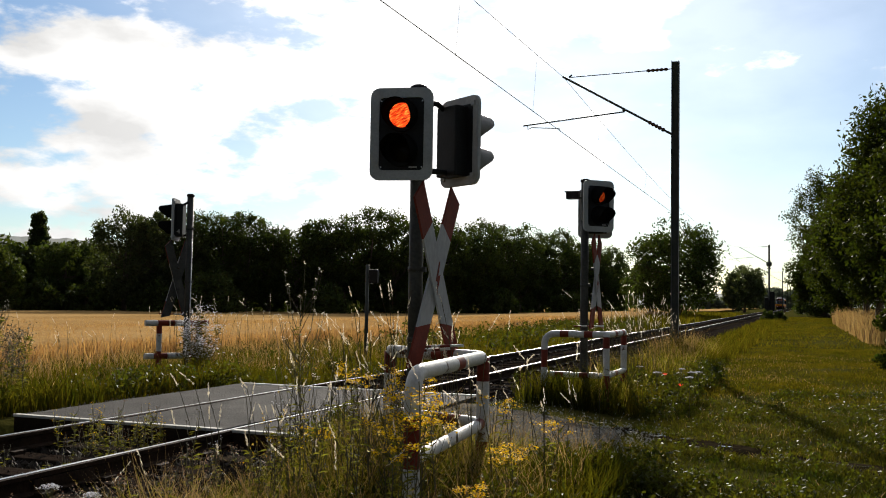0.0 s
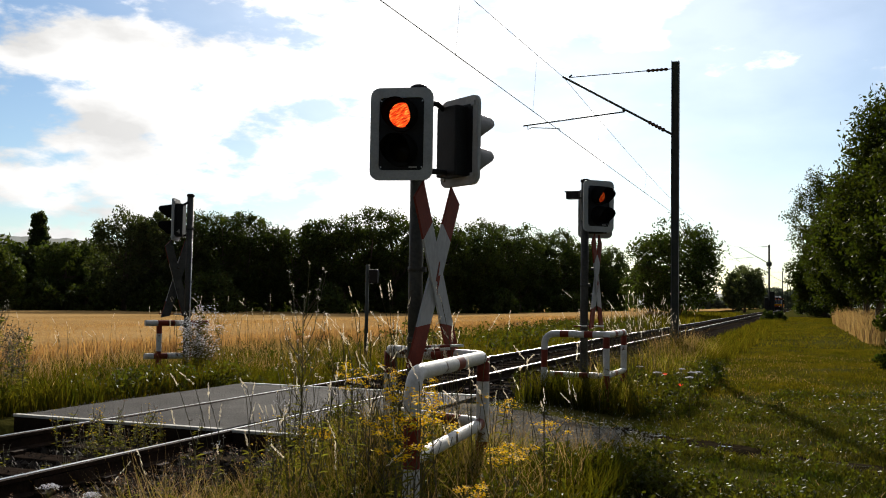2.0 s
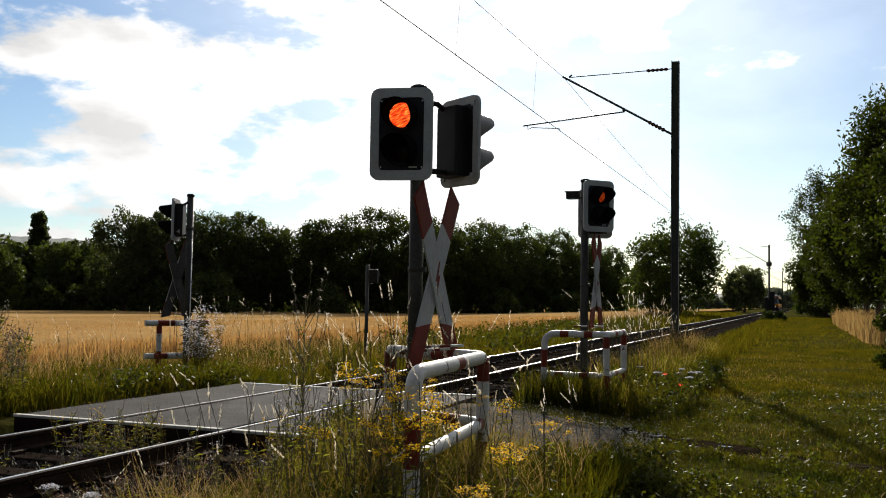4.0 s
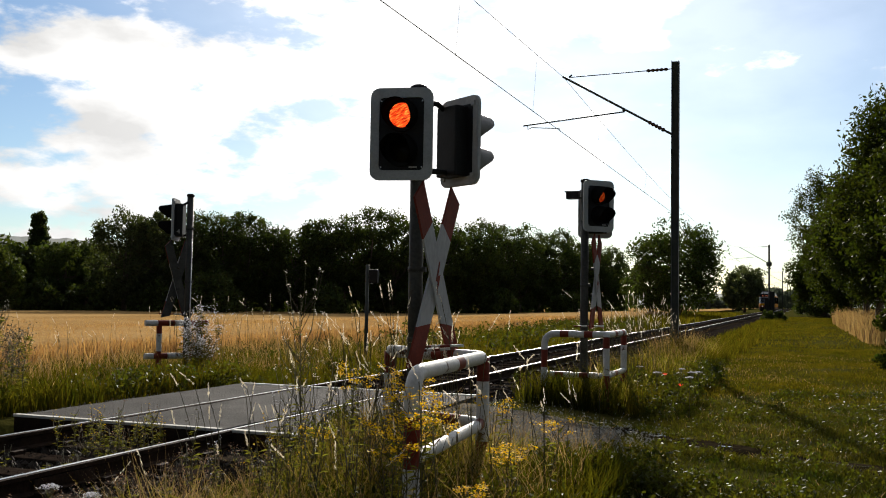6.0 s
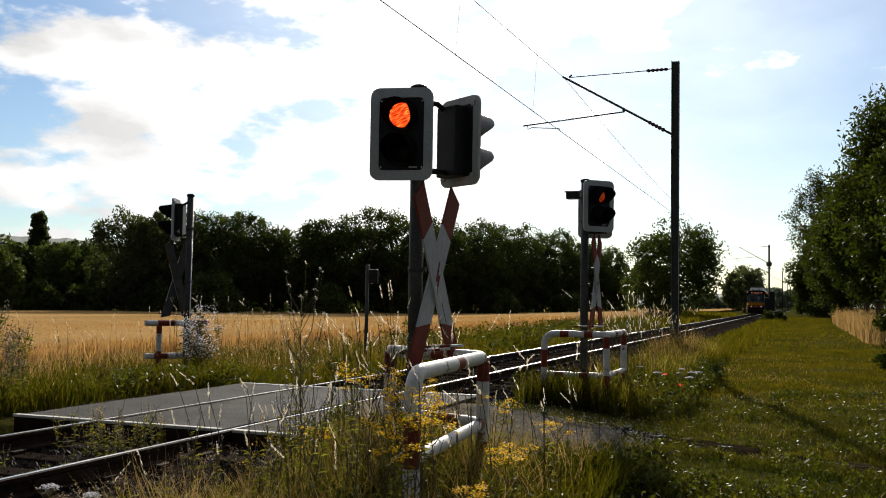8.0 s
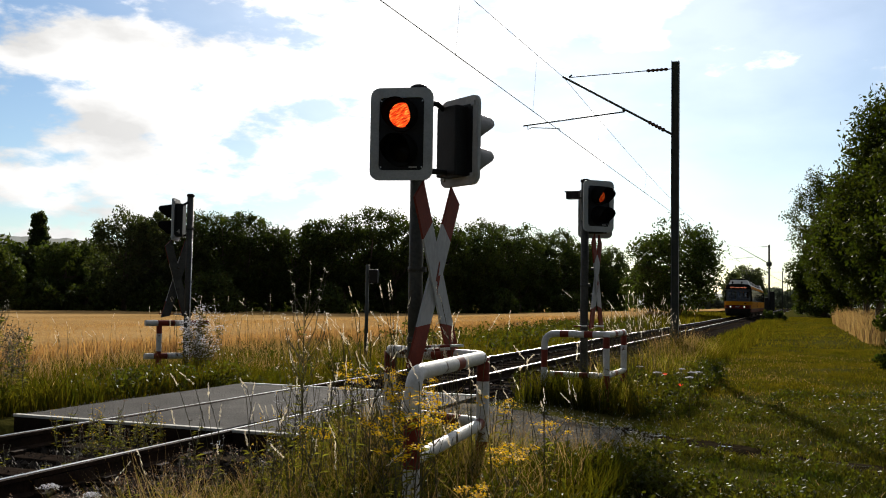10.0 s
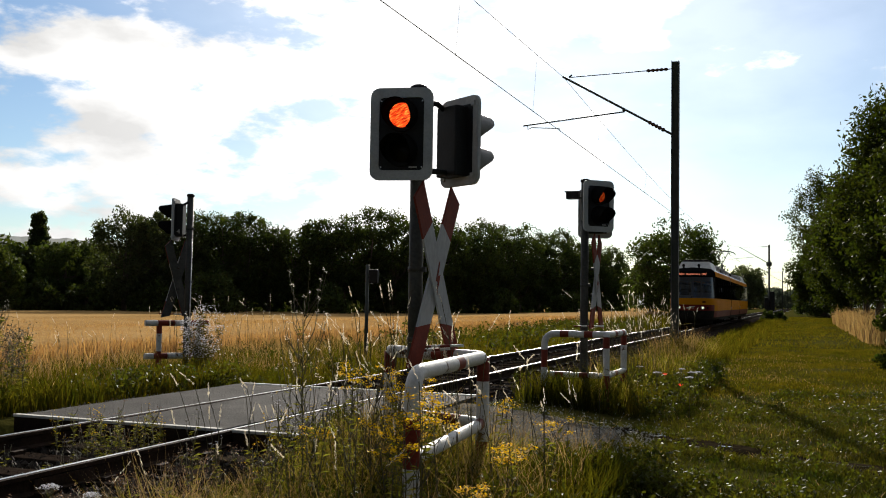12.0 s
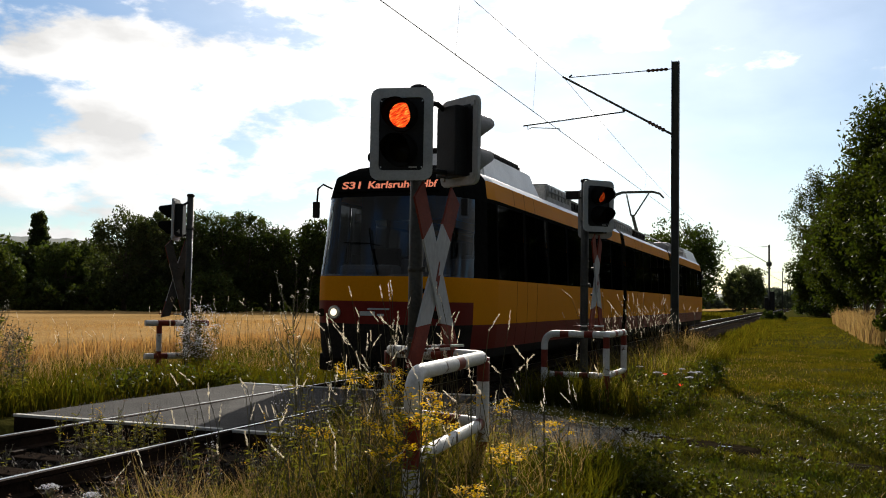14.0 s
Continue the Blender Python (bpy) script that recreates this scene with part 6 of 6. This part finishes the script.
# weeds between the rails before the deck
for i in range(22):
    x, y = rw.gauss(-0.12, 0.22), rw.gauss(7.25, 0.28)
    weed(x, y, rw.uniform(0.18, 0.42) + 0.32, 520 + i, M_RUSTWEED if i % 3 else M_FLOWER, "toadflax", "upright leafy weed between the rails", "weed", 9, 4, 0.014, 0.005, 70, 0.06, 0.4)
for i in range(9):
    x, y = rw.uniform(-0.5, 0.5), rw.uniform(5.6, 6.6)
    weed(x, y, rw.uniform(0.10, 0.22) + 0.32, 560 + i, M_STEM, "toadflax", "upright leafy weed between the rails", "weed", 5, 3, 0.012, 0.005, 40, 0.05, 0.4)


def fluff_shrub():
    rng = random.Random(3)
    x, y = -3.32, 13.2
    t = empty("thistle_shrub", pose(x, y, ground_z(x, y)), "bushy thistle covered in silvery seed fluff", "thistle")
    tips = []
    bm = bmesh.new()
    stems = []
    for k in range(15):
        tp, pts = branching(rng, bm, (rng.gauss(0, 0.06), rng.gauss(0, 0.06), 0), rng.uniform(0.85, 1.42), (rng.gauss(0.02, 0.22), rng.gauss(0, 0.2)), 14, 0.006, 0.6)
        tips += tp
        stems.append(pts)
    tagged(part("stem", bm, M_STEM, t), kind="stuff")
    V, F = [], []
    for pts in stems:
        v, f = leaves_on(rng, pts, 40, 0.12, 0.2)
        o = len(V)
        V += v
        F += [tuple(i + o for i in q) for q in f]
    tagged(soup("foliage", V, F, M_GRASS, t), kind="stuff")
    SWAYING.append(t)
    tips = [p for p in tips if p.z > 0.62]
    v, f = florets(rng, tips, 9, 0.034, 0.0115, 1.0)
    tagged(soup("seed_fluff", v, f, M_FLUFF, t), kind="stuff")


fluff_shrub()


def umbel(x, y, h, seed, r=0.06):
    rng = random.Random(seed)
    t = empty("wild_carrot", pose(x, y, ground_z(x, y)), "wild carrot with a flat white flower head", "wildflower")
    bm = bmesh.new()
    tube(bm, [(0, 0, 0), (0, 0, h - 0.05)], 0.004, 5)
    tips = []
    for k in range(26):
        a, q = rng.uniform(0, 6.28), r * math.sqrt(rng.random())
        e = Vector((q * math.cos(a), q * math.sin(a), h + 0.03 - 4 * q * q))
        tube(bm, [(0, 0, h - 0.05), e], 0.0012, 3)
        tips.append(e)
    tagged(part("stem", bm, M_STEM, t), kind="stuff")
    v, f = florets(rng, tips, 9, 0.008, 0.005)
    tagged(soup("flower_head", v, f, M_FLUFF, t), kind="stuff")


umbel(1.73, 4.4, 0.12 - ground_z(1.73, 4.4), 1)
umbel(2.05, 4.4, 0.10 - ground_z(2.05, 4.4), 2, 0.05)
for i in range(8):
    x, y = rw.uniform(3.2, 4.4), rw.uniform(12.6, 15.5)
    umbel(x, y, rw.uniform(0.35, 0.6), 10 + i, 0.05)


def poppy(x, y, z, seed):
    rng = random.Random(seed)
    t = empty("poppy", pose(x, y, ground_z(x, y)), "orange-red field poppy in the grass", "wildflower", "poppies")
    h = z - ground_z(x, y)
    bm = bmesh.new()
    tube(bm, [(0, 0, 0), (0.01, 0, h)], 0.003, 5)
    tagged(part("stem", bm, M_STEM, t), kind="stuff")
    bm = bmesh.new()
    for k in range(4):
        a = k * 1.571 + 0.3
        c = Vector((0.01, 0, h))
        d, s = Vector((math.cos(a), math.sin(a), 0)), Vector((-math.sin(a), math.cos(a), 0))
        vs = [bm.verts.new(p) for p in (c, c + d * 0.02 + s * 0.026 + Vector((0, 0, 0.015)), c + d * 0.042 + s * 0.016 + Vector((0, 0, 0.034)), c + d * 0.042 - s * 0.016 + Vector((0, 0, 0.034)), c + d * 0.02 - s * 0.026 + Vector((0, 0, 0.015)))]
        bm.faces.new(vs)
    part("petals", bm, M_POPPY, t)


poppy(3.78, 15.0, 0.14, 1)
poppy(4.13, 14.0, 0.07, 2)


# ---- motion ----
def motions():
    """The train runs towards the crossing at an even 21.34 m/s."""
    nose = lambda t: 12.66 + 21.34 * (14.0 - t)
    walk(tram_train, [(t, pose(0, nose(t), 0)) for t in (0.0, 3.5, 7.0, 10.5, 14.0)])
    # weeds stir in a light breeze, more in the train's draught at the end
    for i, plant in enumerate(SWAYING):
        if plant.location.y > 7.2 and plant.name != "thistle_shrub":
            continue
        base = plant.matrix_basis.copy()
        rows = []
        for k in range(21):
            t = 0.7 * k
            gust = 0.7 + (0.9 if t > 13 else 0.0)
            a = gust * (math.sin(2.3 * t + i * 1.7) + 0.5 * math.sin(4.1 * t + i))
            rows.append((t, base @ pose(0, 0, 0, a * 0.6, -a, 0)))
        walk(plant, rows)


motions()
